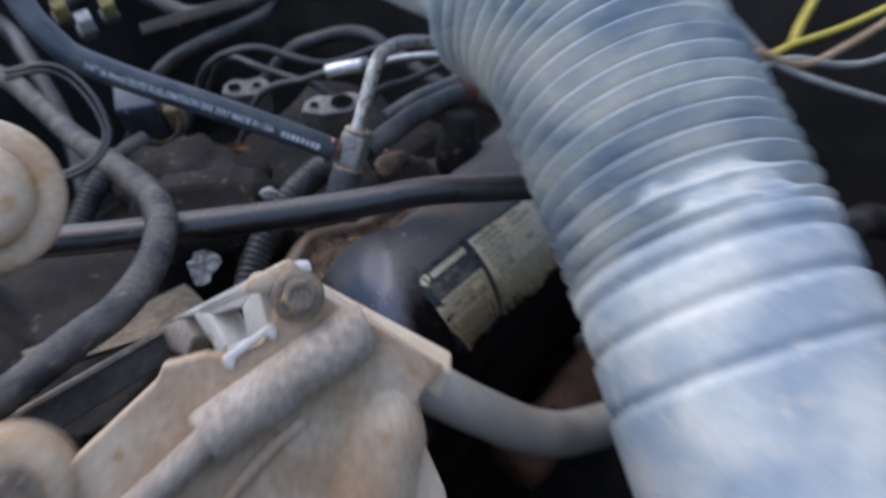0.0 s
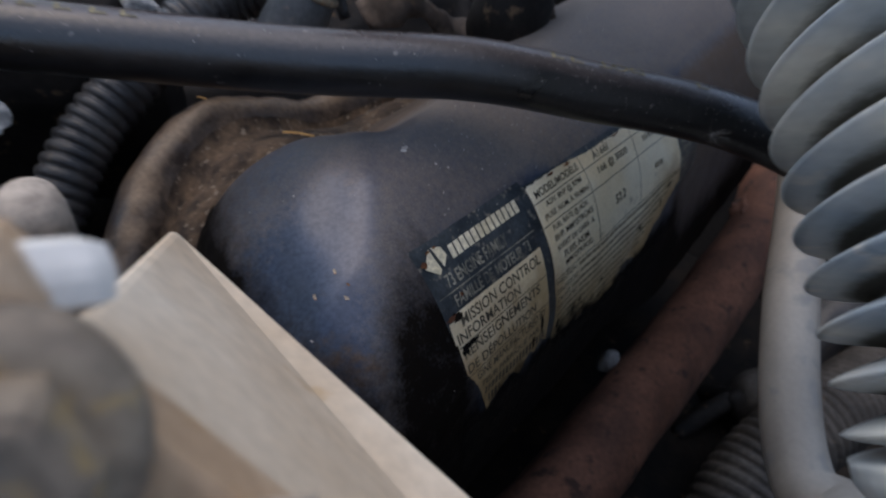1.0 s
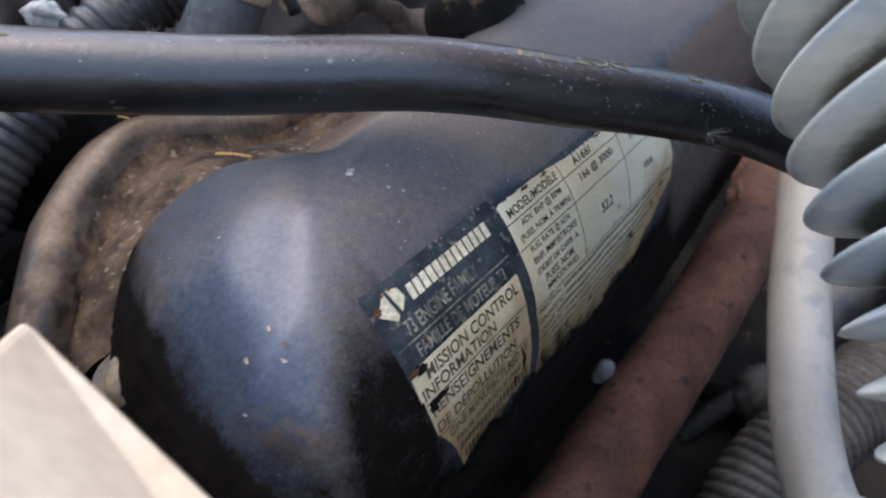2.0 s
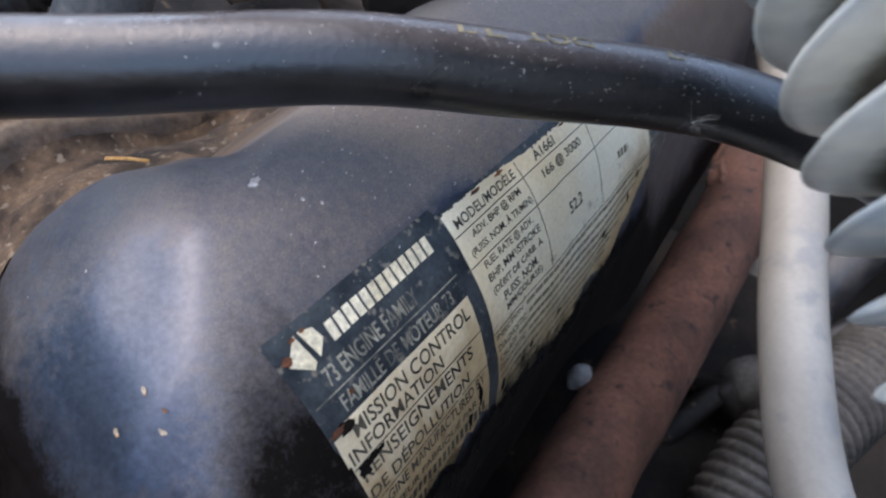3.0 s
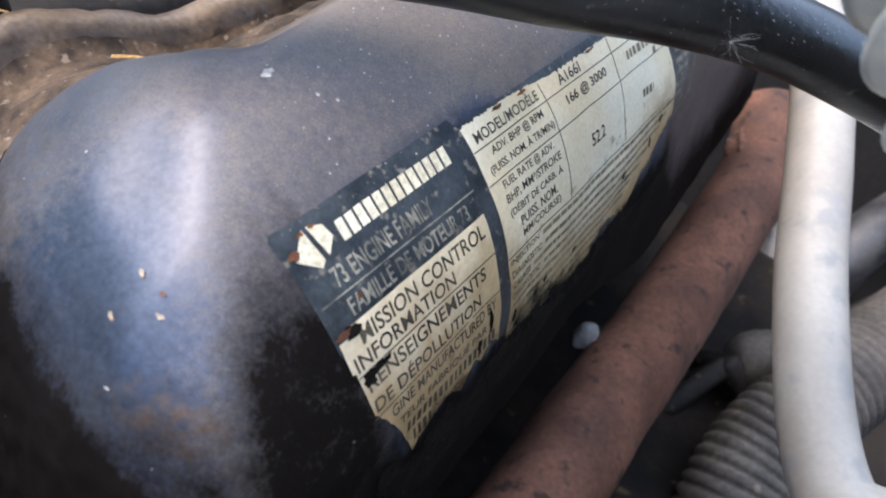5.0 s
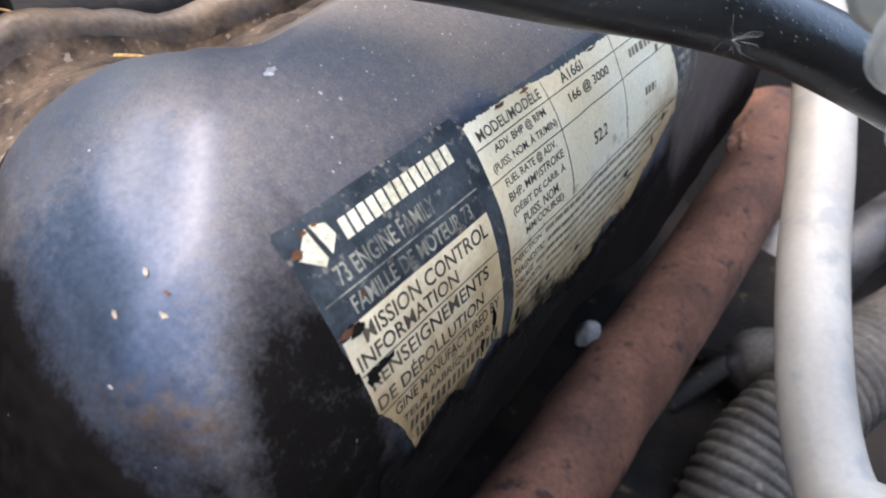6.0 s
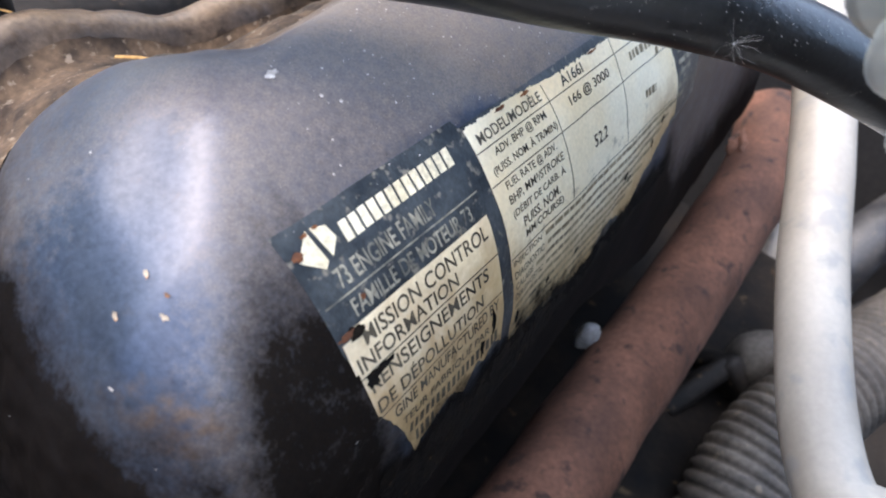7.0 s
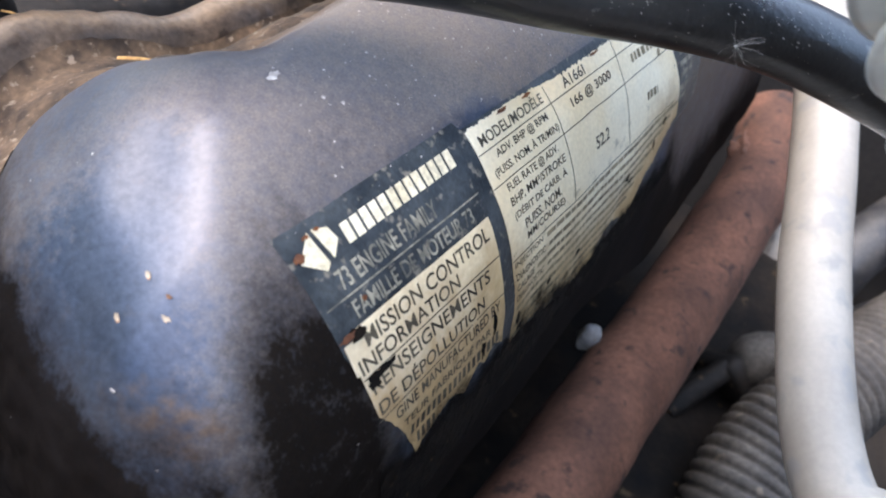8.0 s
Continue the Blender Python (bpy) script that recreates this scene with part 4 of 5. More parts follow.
def build_exhaust():
    e = thing("exhaust_manifold", RUST_PIPE[2], "rust-brown iron exhaust manifold pipe with a crusted joint below the head", "exhaust pipe")
    bm = tube(RUST_PIPE, lambda r: 0.0204 + 0.0010 * noise.noise((r * 40, 0, 0)), 30, 0.003)
    for v in bm.verts:
        v.co += Vector((1, 1, 1)) * 0.0007 * noise.noise(v.co * 160)
    part("pipe", bm, M_rust, e)
    for at, size, seed, m, nm, s in ((MANIFOLD_JOINT, (12, 20, 7), 21, M_rust, "joint", "crusted rusty joint"),):
        bm = lump(Vector(at), size, seed, 0.45, 4)
        for v in bm.verts:
            v.co += Vector((noise.noise(v.co * 220), noise.noise(v.co * 220 + Vector((4, 0, 0))), noise.noise(v.co * 220 + Vector((0, 6, 0))))) * 0.0022
        part(nm, bm, m, e, s)


build_exhaust()
whole("sealant_drop", lump(Vector(BLOB), (5.0, 4.2, 8.0), 3, 0.2), M_white, "pale drop of dried sealant on dark metal", "sealant drop")


# ---- black hose across the cover ----
def build_black_hose():
    e = thing("coolant_hose", BLACK_HOSE[4], "smooth black rubber hose with worn print over the valve cover", "hose")
    body = part("hose_body", tube(BLACK_HOSE, 0.0090, 36, 0.003), M_rubber, e)
    fr = frames_along(smooth_path(BLACK_HOSE, 0.003))

    def on_hose(run, angle, lift=0.0002):
        i = min(range(len(fr)), key=lambda k: abs(fr[k][3] - run))
        j = min(max(i + (1 if run >= fr[i][3] else -1), 0), len(fr) - 1)
        t = 0.0 if i == j else (run - fr[i][3]) / (fr[j][3] - fr[i][3])
        p, a, b = fr[i][0].lerp(fr[j][0], t), fr[i][1].lerp(fr[j][1], t), fr[i][2].lerp(fr[j][2], t)
        return p + (a * math.cos(angle) + b * math.sin(angle)) * (0.0090 + lift)
    up = 0.5 * math.pi if on_hose(0.2, 0.5 * math.pi).z > on_hose(0.2, -0.5 * math.pi).z else -0.5 * math.pi
    for x0 in (0.100, 0.108, 0.146, 0.153, 0.160, 0.168, 0.176, 0.183, 0.297, 0.303, 0.345):
        flats = [([(x0, -0.0013), (x0 + 0.0012, -0.0013), (x0 + 0.0012, 0.0013), (x0, 0.0013)], [(0, 1, 2, 3)]), ([(x0 + 0.0014, 0.0006), (x0 + 0.004, 0.0006), (x0 + 0.004, 0.0012), (x0 + 0.0014, 0.0012)], [(0, 1, 2, 3)])]
        for flat in flats:
            part("print_bar", mapped([flat], lambda x, y: on_hose(x, up + y / 0.0090)), M_tanprint, body, "", False)
    back = 1 if on_hose(0.3, up + 0.3).y > on_hose(0.3, up).y else -1
    flat = letters("DOT", 0.0155, 0.0040)
    part("print_letters", mapped([flat], lambda x, y: on_hose(0.3275 - x, up + back * (0.34 - y / 0.0090))), M_tanprint, body, "worn tan printed letters", False)
    return on_hose, up


on_hose, hose_up = build_black_hose()

# ---- dusty ringed hose, fuel hose, return hoses ----
def ringed(run):
    k = 0.0088 + 0.0004 * noise.noise((run * 60, 1, 0))
    if run > 0.16:
        k -= 0.0010 * ease((run - 0.16) / 0.05) * abs(math.sin(run * 760 + 5 * noise.noise((run * 40, 0, 0)))) ** 6 * (0.4 + 0.6 * abs(noise.noise((run * 90, 4, 0))))
    return k


whole("heater_hose", tube(RINGED_HOSE, ringed, 28, 0.0007), M_oldrubber, "dusty cracked grey-brown rubber hose bent over the black hose", "hose")


def build_fuel_hose():
    e = thing("fuel_hose", FUEL_HOSE[-1], "blue-grey rubber fuel hose with white print, pushed on the injector fitting", "hose")
    body = part("hose_body", tube(FUEL_HOSE, 0.0076, 28, 0.003), M_fuel, e)
    fr = frames_along(smooth_path(FUEL_HOSE, 0.002))
    full = fr[-1][3]

    def on(run, angle):
        i = min(range(len(fr)), key=lambda k: abs(fr[k][3] - run))
        p, a, b = fr[i][0], fr[i][1], fr[i][2]
        t = (fr[min(i + 1, len(fr) - 1)][0] - fr[max(i - 1, 0)][0]).normalized()
        return p + t * (run - fr[i][3]) + (a * math.cos(angle) + b * math.sin(angle)) * 0.0080
    best = max((k * 0.05 for k in range(126)), key=lambda w: (on(full * 0.6, w) - fr[len(fr) * 6 // 10][0]).dot(Vector((-0.1, -0.85, 0.3))))
    turn = 1 if (on(full * 0.6, best + 0.3) - on(full * 0.6, best)).z > 0 else -1
    rows = [("1/4\u2033 (6.4mm) 50 PSI FUEL/EMISSION SAE 30R7 MADE IN USA", full * 0.42, full * 0.845)]
    flats = [shifted(letters(s, b - a, 0.0054), a, -0.0005) for s, a, b in rows]
    flats += [bar(full * 0.865 + k * 0.0032, 0.0004 + 0.0009 * q, full * 0.865 + k * 0.0032 + 0.0024, 0.0013 + 0.0009 * q, 1) for k in range(8) for q in range(4)]
    part("hose_print", mapped(flats, lambda x, y: on(x, best + turn * (y - 0.0022) / 0.0076)), M_print, body, "white printed lettering", False)


build_fuel_hose()


def build_injector():
    e = thing("injector_fitting", NUT_BASE, "hexagonal injector line nut with bare steel line, above the cylinder head", "pipe fitting")
    way = Vector(NUT) - Vector(NUT_BASE)
    m = axes(NUT, (1, 0, 0), way)
    bm = turned([(5.0, 12), (8.2, 12), (9.8, 10.5), (10.2, 9), (10.2, -9), (9.4, -11), (8.8, -11.2), (8.8, -12)], m, 6)
    bmesh.ops.bevel(bm, geom=bm.edges[:], offset=0.0006, segments=2, affect="EDGES")
    part("nut", bm, M_olive, e, "dull zinc hexagon nut", False)
    part("collar", turned([(4.6, 13.5), (5.4, 15), (7.8, 15.2), (8.8, 14.2), (9.0, 12.6), (8, 11.5)], m, 32), M_tanmetal, e)
    part("lower_ring", turned([(9.2, -10.6), (10.2, -11.2), (10.3, -12.6), (9.4, -13.4)], m, 32), M_tanmetal, e, "tan dusty ring under the nut")
    part("body", turned([(9.0, -12.5), (9.8, -14), (10.4, -20), (10.6, -34), (9, -44)], m, 28), M_greyhose, e, "dark blue-grey fitting body")
    part("steel_line", tube(STEEL_LINE, 0.0047, 20, 0.002), M_steel, e, "worn bare steel fuel line with rust")
    part("side_barb", lump(Vector(RED), (5.5, 5.0, 7.0), 4, 0.45), M_red, e, "smeared red sealant round the barb")
    part("side_barb_far", lump(Vector(RED_B), (3.0, 2.5, 2.5), 6, 0.4), M_red, e)
    return e


build_injector()
whole("return_hose", tube(RETURN_HOSE, 0.0076, 22, 0.003), M_greyhose, "short grey-black return hose on the injector fitting", "hose")
whole("return_hose", tube(RETURN_HOSE_B, 0.0066, 20, 0.003), M_greyhose, "black return hose behind the injector", "hose")

collar_at = Vector(RETURN_HOSE[-1])
whole("hose_collar", tube([Vector(RETURN_HOSE[-2]).lerp(collar_at, 0.55), collar_at, collar_at + (collar_at - Vector(RETURN_HOSE[-2])) * 0.2], lambda r: 0.0082 + 0.0006 * math.sin(r * 1500), 22, 0.001), M_rust, "rusty red-brown collar on the return hose", "collar")

# ---- split looms and wires ----
def dive(p, drop=0.06):
    """The route with both ends led on and down into the dark of the bay."""
    p = [Vector(q) for q in p]
    first, last = p[0] - p[1], p[-1] - p[-2]
    return [p[0] + first * 1.8 - CZ * drop, p[0] + first * 0.7 - CZ * drop * 0.2] + p + [p[-1] + last * 0.7 - CZ * drop * 0.2, p[-1] + last * 1.8 - CZ * drop]



whole("wire_loom", tube(LOOM_A, ribbed(0.0088, 0.0016, 0.0042), 24, 0.0006), M_loom, "black ribbed split loom running down behind the hose", "wire loom", "looms")
whole("wire_loom", tube(LOOM_B, ribbed(0.0085, 0.0018, 0.0050), 20, 0.0007), M_loom, "black ribbed split loom at a plug", "wire loom", "looms")
whole("corrugated_hose", tube(BIG_CONDUIT, ribbed(0.0235, 0.003, 0.0058), 32, 0.0008), M_conduit, "dusty grey-brown corrugated hose low beside the engine", "hose")
bm = join(box(46, 12, 30, axes(Vector(LOW_BRACKET), (0.7, 0.5, 0.35), (-0.2, -0.5, 0.85)), 5.5, 4), box(14, 26, 40, axes(Vector(LOW_BRACKET) + Vector((0.018, 0.01, 0.004)), (0.7, 0.5, 0.35), (0.2, -0.6, 0.75)), 6.0, 4))
whole("mount_bracket", bm, M_grimecast, "grey-brown dusty steel bracket beside the exhaust pipe", "bracket")
whole("round_boss", lump(Vector(LOW_BOSS), (16, 16, 26), 12, 0.2), M_conduit, "rounded grey dusty casting beside the pipe", "casting")
for p in (LOOM_C, LOOM_D, LOOM_E):
    whole("wire_loom", tube(p, ribbed(0.0115, 0.0025, 0.007), 20, 0.001), M_conduit, "grey ribbed conduit deep beside the engine", "wire loom", "looms")
for p in (WIRE_A, WIRE_B):
    whole("wire", tube(p, 0.0017, 10, 0.003), M_rubber, "thin black looped wire", "wire", "wires")
for p in (CABLE_A, CABLE_B, CABLE_C, CABLE_D):
    whole("cable", tube(dive(p), 0.0029, 12, 0.004), M_loom, "dusty black cable behind the injector", "cable", "cables")
for p, m, s in ((YELLOW_WIRE, M_yellow, "yellow"), (YELLOW_WIRE_B, M_yellow, "yellow"), (GREY_WIRE, M_wiregrey, "grey"), (GREY_WIRE_B, M_wiretan, "tan"), (GREY_WIRE_C, M_wiregrey, "grey")):
    whole("wire", tube(p, 0.0026, 10, 0.004), m, "thin %s wire behind the duct" % s, "wire", "wires")


# ---- the big ribbed duct ----
def build_duct():
    e = thing("air_duct", DUCT[3], "large blue-grey ribbed plastic air duct with smooth cuffs", "duct")
    path = frames_along(smooth_path(DUCT, 0.004))
    for nm, lo, hi in (("lower_cuff", 0.0, DUCT_FROM + 0.004), ("ribbed_section", DUCT_FROM, DUCT_TO), ("upper_cuff", DUCT_TO - 0.004, 9.0)):
        pts = [p for p, _, _, run in path if lo <= run <= hi]
        if nm == "ribbed_section":
            rad = lambda run: DUCT_R - 0.0045 * (math.sqrt(math.cos(math.pi * run / DUCT_PITCH) ** 2 + 0.03) - 0.17) / 0.845 - 0.0095 * (1 - abs(math.sin(math.pi * run / DUCT_PITCH)) ** 1.6) - 0.010 * ease((run - 0.26) / 0.1)
        elif nm == "lower_cuff":
            rad = lambda run: DUCT_R + 0.0025 - 0.0020 * ease((run - 0.130) / 0.003) - 0.0010 * ease((run - 0.156) / 0.003) - sum(d * math.exp(-((run - at) / 0.0019) ** 2) for at, d in ((0.132, 0.0035), (0.158, 0.0032), (0.178, 0.0042)))
        else:
            rad = lambda run: DUCT_R - 0.018 - 0.004 * ease(run / 0.03)
        bm = tube(pts, rad, 72, 0.0007 if nm == "ribbed_section" else 0.0015)
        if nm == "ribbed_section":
            dirt_shade = bm.verts.layers.float.new("mud_shade")
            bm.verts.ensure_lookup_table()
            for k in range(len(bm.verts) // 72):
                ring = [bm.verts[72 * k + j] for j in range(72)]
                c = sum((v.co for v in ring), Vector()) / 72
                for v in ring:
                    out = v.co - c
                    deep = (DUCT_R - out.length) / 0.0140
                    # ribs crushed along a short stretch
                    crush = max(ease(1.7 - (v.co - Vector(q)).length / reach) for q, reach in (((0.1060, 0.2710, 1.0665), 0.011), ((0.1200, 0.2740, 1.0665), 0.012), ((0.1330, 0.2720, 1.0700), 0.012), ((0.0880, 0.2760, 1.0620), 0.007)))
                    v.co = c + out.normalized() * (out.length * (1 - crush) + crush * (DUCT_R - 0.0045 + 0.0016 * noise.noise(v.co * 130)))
                    # shade painted into the grooves, strongest on the underside, with some dirt
                    v[dirt_shade] = 1.25 * ease((deep - 0.38) / 0.45) * (0.12 + 0.85 * ease((0.25 - out.normalized().z) / 0.7))
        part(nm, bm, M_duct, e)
    return e


DUCT_FROM, DUCT_TO, DUCT_R, DUCT_PITCH = 0.186, 0.40, 0.063, 0.0105
build_duct()
whole("steel_pipe", tube(GREY_PIPE, 0.0125, 28, 0.003), M_pipe, "pale dusty steel pipe bending down beside the duct", "pipe")

# ---- dusty aluminium bracket in the foreground ----
def px_poly(pts):
    k = 0.2207
    return [((x - 525) * k, (522 - y) * k) for x, y in pts]


PLATE_M = axes(PLATE, (0.958, 0.226, -0.177), (0.287, -0.755, 0.590))


def plate_at(x, y, up=0.0):
    (a, b), = px_poly([(x, y)])
    return PLATE_M @ Vector((a / 1000, b / 1000, up / 1000))


def build_bracket():
    e = thing("mounting_bracket", plate_at(400, 1100, -40), "tan dusty cast aluminium accessory bracket with bolts", "bracket")
    n = PLATE_M.to_3x3() @ Vector((0, 0, 1))
    face = [(536, 500), (640, 565), (800, 660), (760, 700), (738, 735), (760, 800), (800, 890), (830, 1050), (90, 1050), (150, 800), (290, 668), (300, 640), (372, 622), (415, 628), (468, 606), (486, 566), (492, 505), (505, 470)]
    part("face_plate", prism(px_poly(face), 16, PLATE_M), M_alu, e, "", False)
    dn = (Vector(DECK_B) - Vector(DECK_A)).cross(Vector(DECK_D) - Vector(DECK_A)).normalized()
    dn = dn if dn.z > 0 else -dn
    bm = bmesh.new()
    tops = [bm.verts.new(q) for q in (DECK_A, DECK_B, DECK_C, DECK_D)]
    lows = [bm.verts.new(Vector(q) - dn * 0.012) for q in (DECK_A, DECK_B, DECK_C, DECK_D)]
    bm.faces.new(tops)
    bm.faces.new(lows)
    for k in range(4):
        bm.faces.new((tops[k], tops[(k + 1) % 4], lows[(k + 1) % 4], lows[k]))
    bmesh.ops.bevel(bm, geom=bm.edges[:], offset=0.0018, segments=3, affect="EDGES", profile=0.6)
    part("top_deck", bm, M_deck, e, "", False)
    part("edge_bolt", turned([(0.2, 7), (4, 6.5), (5.6, 5), (6, 0), (6, -14)], axes(Vector(EDGE_BOLT) - Vector((0.006, 0.004, 0.010)), (1, 0, 0), (0.4, 0.5, 0.75)), 24), M_bolt, e)
    part("stud", turned([(0.2, 5), (4, 4.2), (6.0, 2), (6.6, -2), (6.6, -20)], axes(KNOB, (1, 0, 0), (0, -0.3, 1)), 24), M_barrel, e, "rounded dusty stud end")
    rail = [(515, 456), (540, 486), (470, 520), (430, 516), (440, 496)]
    part("top_rail", prism(px_poly(rail), 13, PLATE_M @ Matrix.Translation((0, 0, 0.003)), 0.0026), M_alu, e, "", False)
    # flank with its cast window, folded back from the face
    flank = axes((-0.0984, 0.2563, 1.0085), (0.639, -0.434, 0.635), (-0.724, -0.618, 0.306))
    part("flank_rail", prism([(59.4, 13.7), (61.0, 8.0), (39.5, 6.7), (-21.3, 6.9), (-38.1, 8.2), (-49.4, 10.2)], 16, flank @ Matrix.Translation((0, 0, 0.001)), 0.0024), M_pale_alu, e, "pale top edge of the flank", False)
    outer, inner = [(-22.8, 9.8), (40.6, 8.8), (41.2, -13.5), (-3.8, -15.5)], [(-3.9, 4.3), (24.0, 3.0), (22.3, -10.1), (3.8, -10.7)]
    for k in range(4):
        quad = [outer[k], outer[(k + 1) % 4], inner[(k + 1) % 4], inner[k]]
        part("window_bar", prism(quad, 14, flank @ Matrix.Translation((0, 0, 0.0003 * k)), 0.0012), M_pale_alu, e, "pale bar of the cast window")
    part("tab", prism([(-62.1, 8.3), (-34.8, 9.3), (-29.8, -2.5), (-40.5, -9.7), (-57.8, -3.8)], 12, flank, 0.0016), M_barrel, e)
    channel = axes((-0.1386, 0.2911, 0.9648), (0.958, 0.226, -0.177), (0.287, -0.755, 0.590))
    wall = part("channel", prism([(-0.0, 7.2), (-105.4, -53.6), (-105.3, -76.1), (0.0, -11.5)], 6, channel, 0.001), M_conduit, e, "dark grey steel channel behind the face")
    part("channel_edge", prism([(-0.0, 7.7), (-105.4, -53.1), (-105.4, -56.8), (-0.0, 4.6)], 9, channel @ Matrix.Translation((0, 0, 0.003)), 0.0008), M_barrel, wall, "pale worn edge", False)
    part("step_edge", prism(px_poly([(404, 645), (396, 628), (478, 572), (492, 580), (488, 600), (470, 592), (418, 632), (420, 650)]), 5, PLATE_M @ Matrix.Translation((0, 0, 0.003)), 0.0012), M_pale_alu, e, "pale worn edge of the cast step", False)
    # barrel and its rod
    part("barrel", tube([plate_at(650, 576, 3), plate_at(630, 588, 3), plate_at(510, 668, 4), plate_at(385, 752, 5), plate_at(375, 760, 5)], lambda r: 0.0112 * min(1.0, 0.78 + r * 60), 30, 0.002), M_barrel, e, "cast barrel with a worn skin")
    part("rod", tube([plate_at(392, 748, 5), plate_at(300, 830, 6), plate_at(180, 930, 7)], 0.0062, 20, 0.004), M_barrel, e)
    part("housing", tube([plate_at(705, 700, -14), plate_at(690, 760, -11), plate_at(665, 880, -9), plate_at(650, 1050, -9)], lambda r: 0.020 * min(1.0, 0.6 + r * 22), 36, 0.003), M_alu, e, "rounded cast housing")
    part("rib", tube([plate_at(540, 740, 0), plate_at(470, 800, 0.5), plate_at(400, 880, 0)], 0.003, 12, 0.004), M_alu, e)
    part("web", prism(px_poly([(660, 640), (760, 700), (735, 760), (800, 900), (640, 900), (600, 760)]), 26, PLATE_M @ Matrix.Translation((0, 0, -0.006))), M_alu, e, "", False)
    bm = bmesh.new()
    tops = [bm.verts.new(q) for q in REAR_PLATE]
    lows = [bm.verts.new(Vector(q) - Vector((0, -0.006, 0.008))) for q in REAR_PLATE]
    bm.faces.new(tops)
    bm.faces.new(lows)
    for k in range(len(tops)):
        bm.faces.new((tops[k], tops[(k + 1) % len(tops)], lows[(k + 1) % len(tops)], lows[k]))
    part("rear_plate", bm, M_bolt, e, "brown dusty plate behind the rail", False)
    # bolts
    for x, y, up, s, nm in ((525, 522, 3, 1.0, "bolt"), (62, 835, 12, 1.45, "bolt")):
        m = axes(plate_at(x, y, up), (1, 0.3, 0), n)
        b = part(nm, turned([(9.6 * s, -3), (10.2 * s, 0), (10.2 * s, 2), (9.4 * s, 3.2), (7.6 * s, 3.6)], m, 36), M_bolt, e, "dusty flanged bolt")
        hexa = turned([(7.0 * s, 3), (7.0 * s, 9), (6.2 * s, 10.2), (4.2 * s, 10.4), (3.9 * s, 9.6)], m, 6)
        bmesh.ops.bevel(hexa, geom=hexa.edges[:], offset=0.0005, segments=2, affect="EDGES")
        part("hex_head", hexa, M_bolt, b, "", False)
    part("boss", turned([(23, -18), (23, 8), (21, 11), (16, 12)], axes(plate_at(62, 835, 0), (1, 0.3, 0), n), 40), M_alu, e)
    part("stay", prism(px_poly([(200, 1040), (700, 1040), (700, 1900), (200, 1900)]), 20, PLATE_M @ Matrix.Translation((0, 0, -0.03))), M_alu, e, "", False)
    return e


build_bracket()
CAP_M = axes(CAP, (1, 0, 0), (0.12, -0.80, 0.58))
cap = thing("filler_cap", CAP, "round dusty tan filler cap with raised centre", "cap")
part("cap_rim", turned([(30, -6), (34, -4), (34.5, 0), (32, 3), (27, 4), (24, 3.4)], CAP_M, 48), M_alu, cap)
part("cap_centre", turned([(24, 0), (23.5, 9), (21, 13), (15, 15), (4, 16)], CAP_M, 48), M_alu, cap)
part("cap_neck", turned([(26, -14), (26, -4)], CAP_M, 40), M_cast, cap)

# ---- castings and clutter behind the black hose ----
def lug(at, label, sx, holes):
    e = thing("lifting_lug", Vector(at) - CZ * 0.03, label, "lug", "lugs")
    m = axes(at, (1, 0.25, 0), (0.1, -0.45, 0.9))
    out = [(-20 * sx, -4), (-17 * sx, 5), (-9 * sx, 9), (2, 7), (12 * sx, 9), (20 * sx, 4), (21 * sx, -5), (10, -9), (-8, -9)]
    part("pad", prism([(x, y) for x, y in out], 34, m, 0.0015), M_grey_cast, e, "", False)
    for x, r, q in holes:
        bm = turned([(r + 0.9, 0.2), (r + 0.7, 0.9), (r, 0.9), (r * 0.96, 0.3)], m @ Matrix.Translation((x / 1000, 0, 0)) @ Matrix.Diagonal((1.0, q, 1.0, 1.0)), 22)
        part("hole_rim", bm, M_grey_cast, e)
        # no opening is cut: the hole's shade is a dark disc
        part("hole", turned([(r * 0.98, 0.5), (r * 0.9, 0.55), (r * 0.5, 0.5)], m @ Matrix.Translation((x / 1000, 0, 0.0006)) @ Matrix.Diagonal((1.0, q, 1.0, 1.0)), 22), M_grime, e, "dark disc painted for the shade inside the lug hole", False)


lug(LUG_A, "pale cast lug with bolt holes on the manifold", 1.0, ((10, 3.4, 0.8), (-9, 5.5, 0.8)))
lug(LUG_B, "grey cast lug with a large opening behind the injector", 1.2, ((-14, 3.4, 0.8), (7, 9.0, 0.72)))
part_of = thing("pipe_sleeve", SLEEVE[0], "bright crimped steel sleeve on a black line", "sleeve")
part("sleeve", tube(SLEEVE, 0.0056, 18, 0.003), M_bright, part_of)
part("crimp", tube([Vector(SLEEVE[-1]), Vector(SLEEVE[-1]) * 0.6 + Vector(SILVER_LINE[0]) * 0.4], 0.0066, 18, 0.002), M_plug, part_of)
whole("steel_line", tube(SILVER_LINE, 0.0034, 14, 0.003), M_bright, "bare steel line behind the injector", "pipe")
whole("wire_clip", lump(Vector(PALE_CLIP), (6, 4, 5), 9, 0.5), M_white, "broken pale plastic clip behind the hose", "clip")
whole("cast_boss", turned([(0.5, 7), (9, 7), (11.5, 5), (12.5, 1), (12.8, -10), (15, -14), (16, -40)], axes(BOSS, (1, 0, 0), (0.05, 0.15, 1)), 28), M_grimecast, "grey round cast boss by the return hose", "casting")
whole("casting_boss", lump(Vector(LUMP) - CZ * 0.012, (56, 42, 36), 8, 0.35, 4), M_grimecast, "dark grimy rounded casting beside the manifold", "casting")
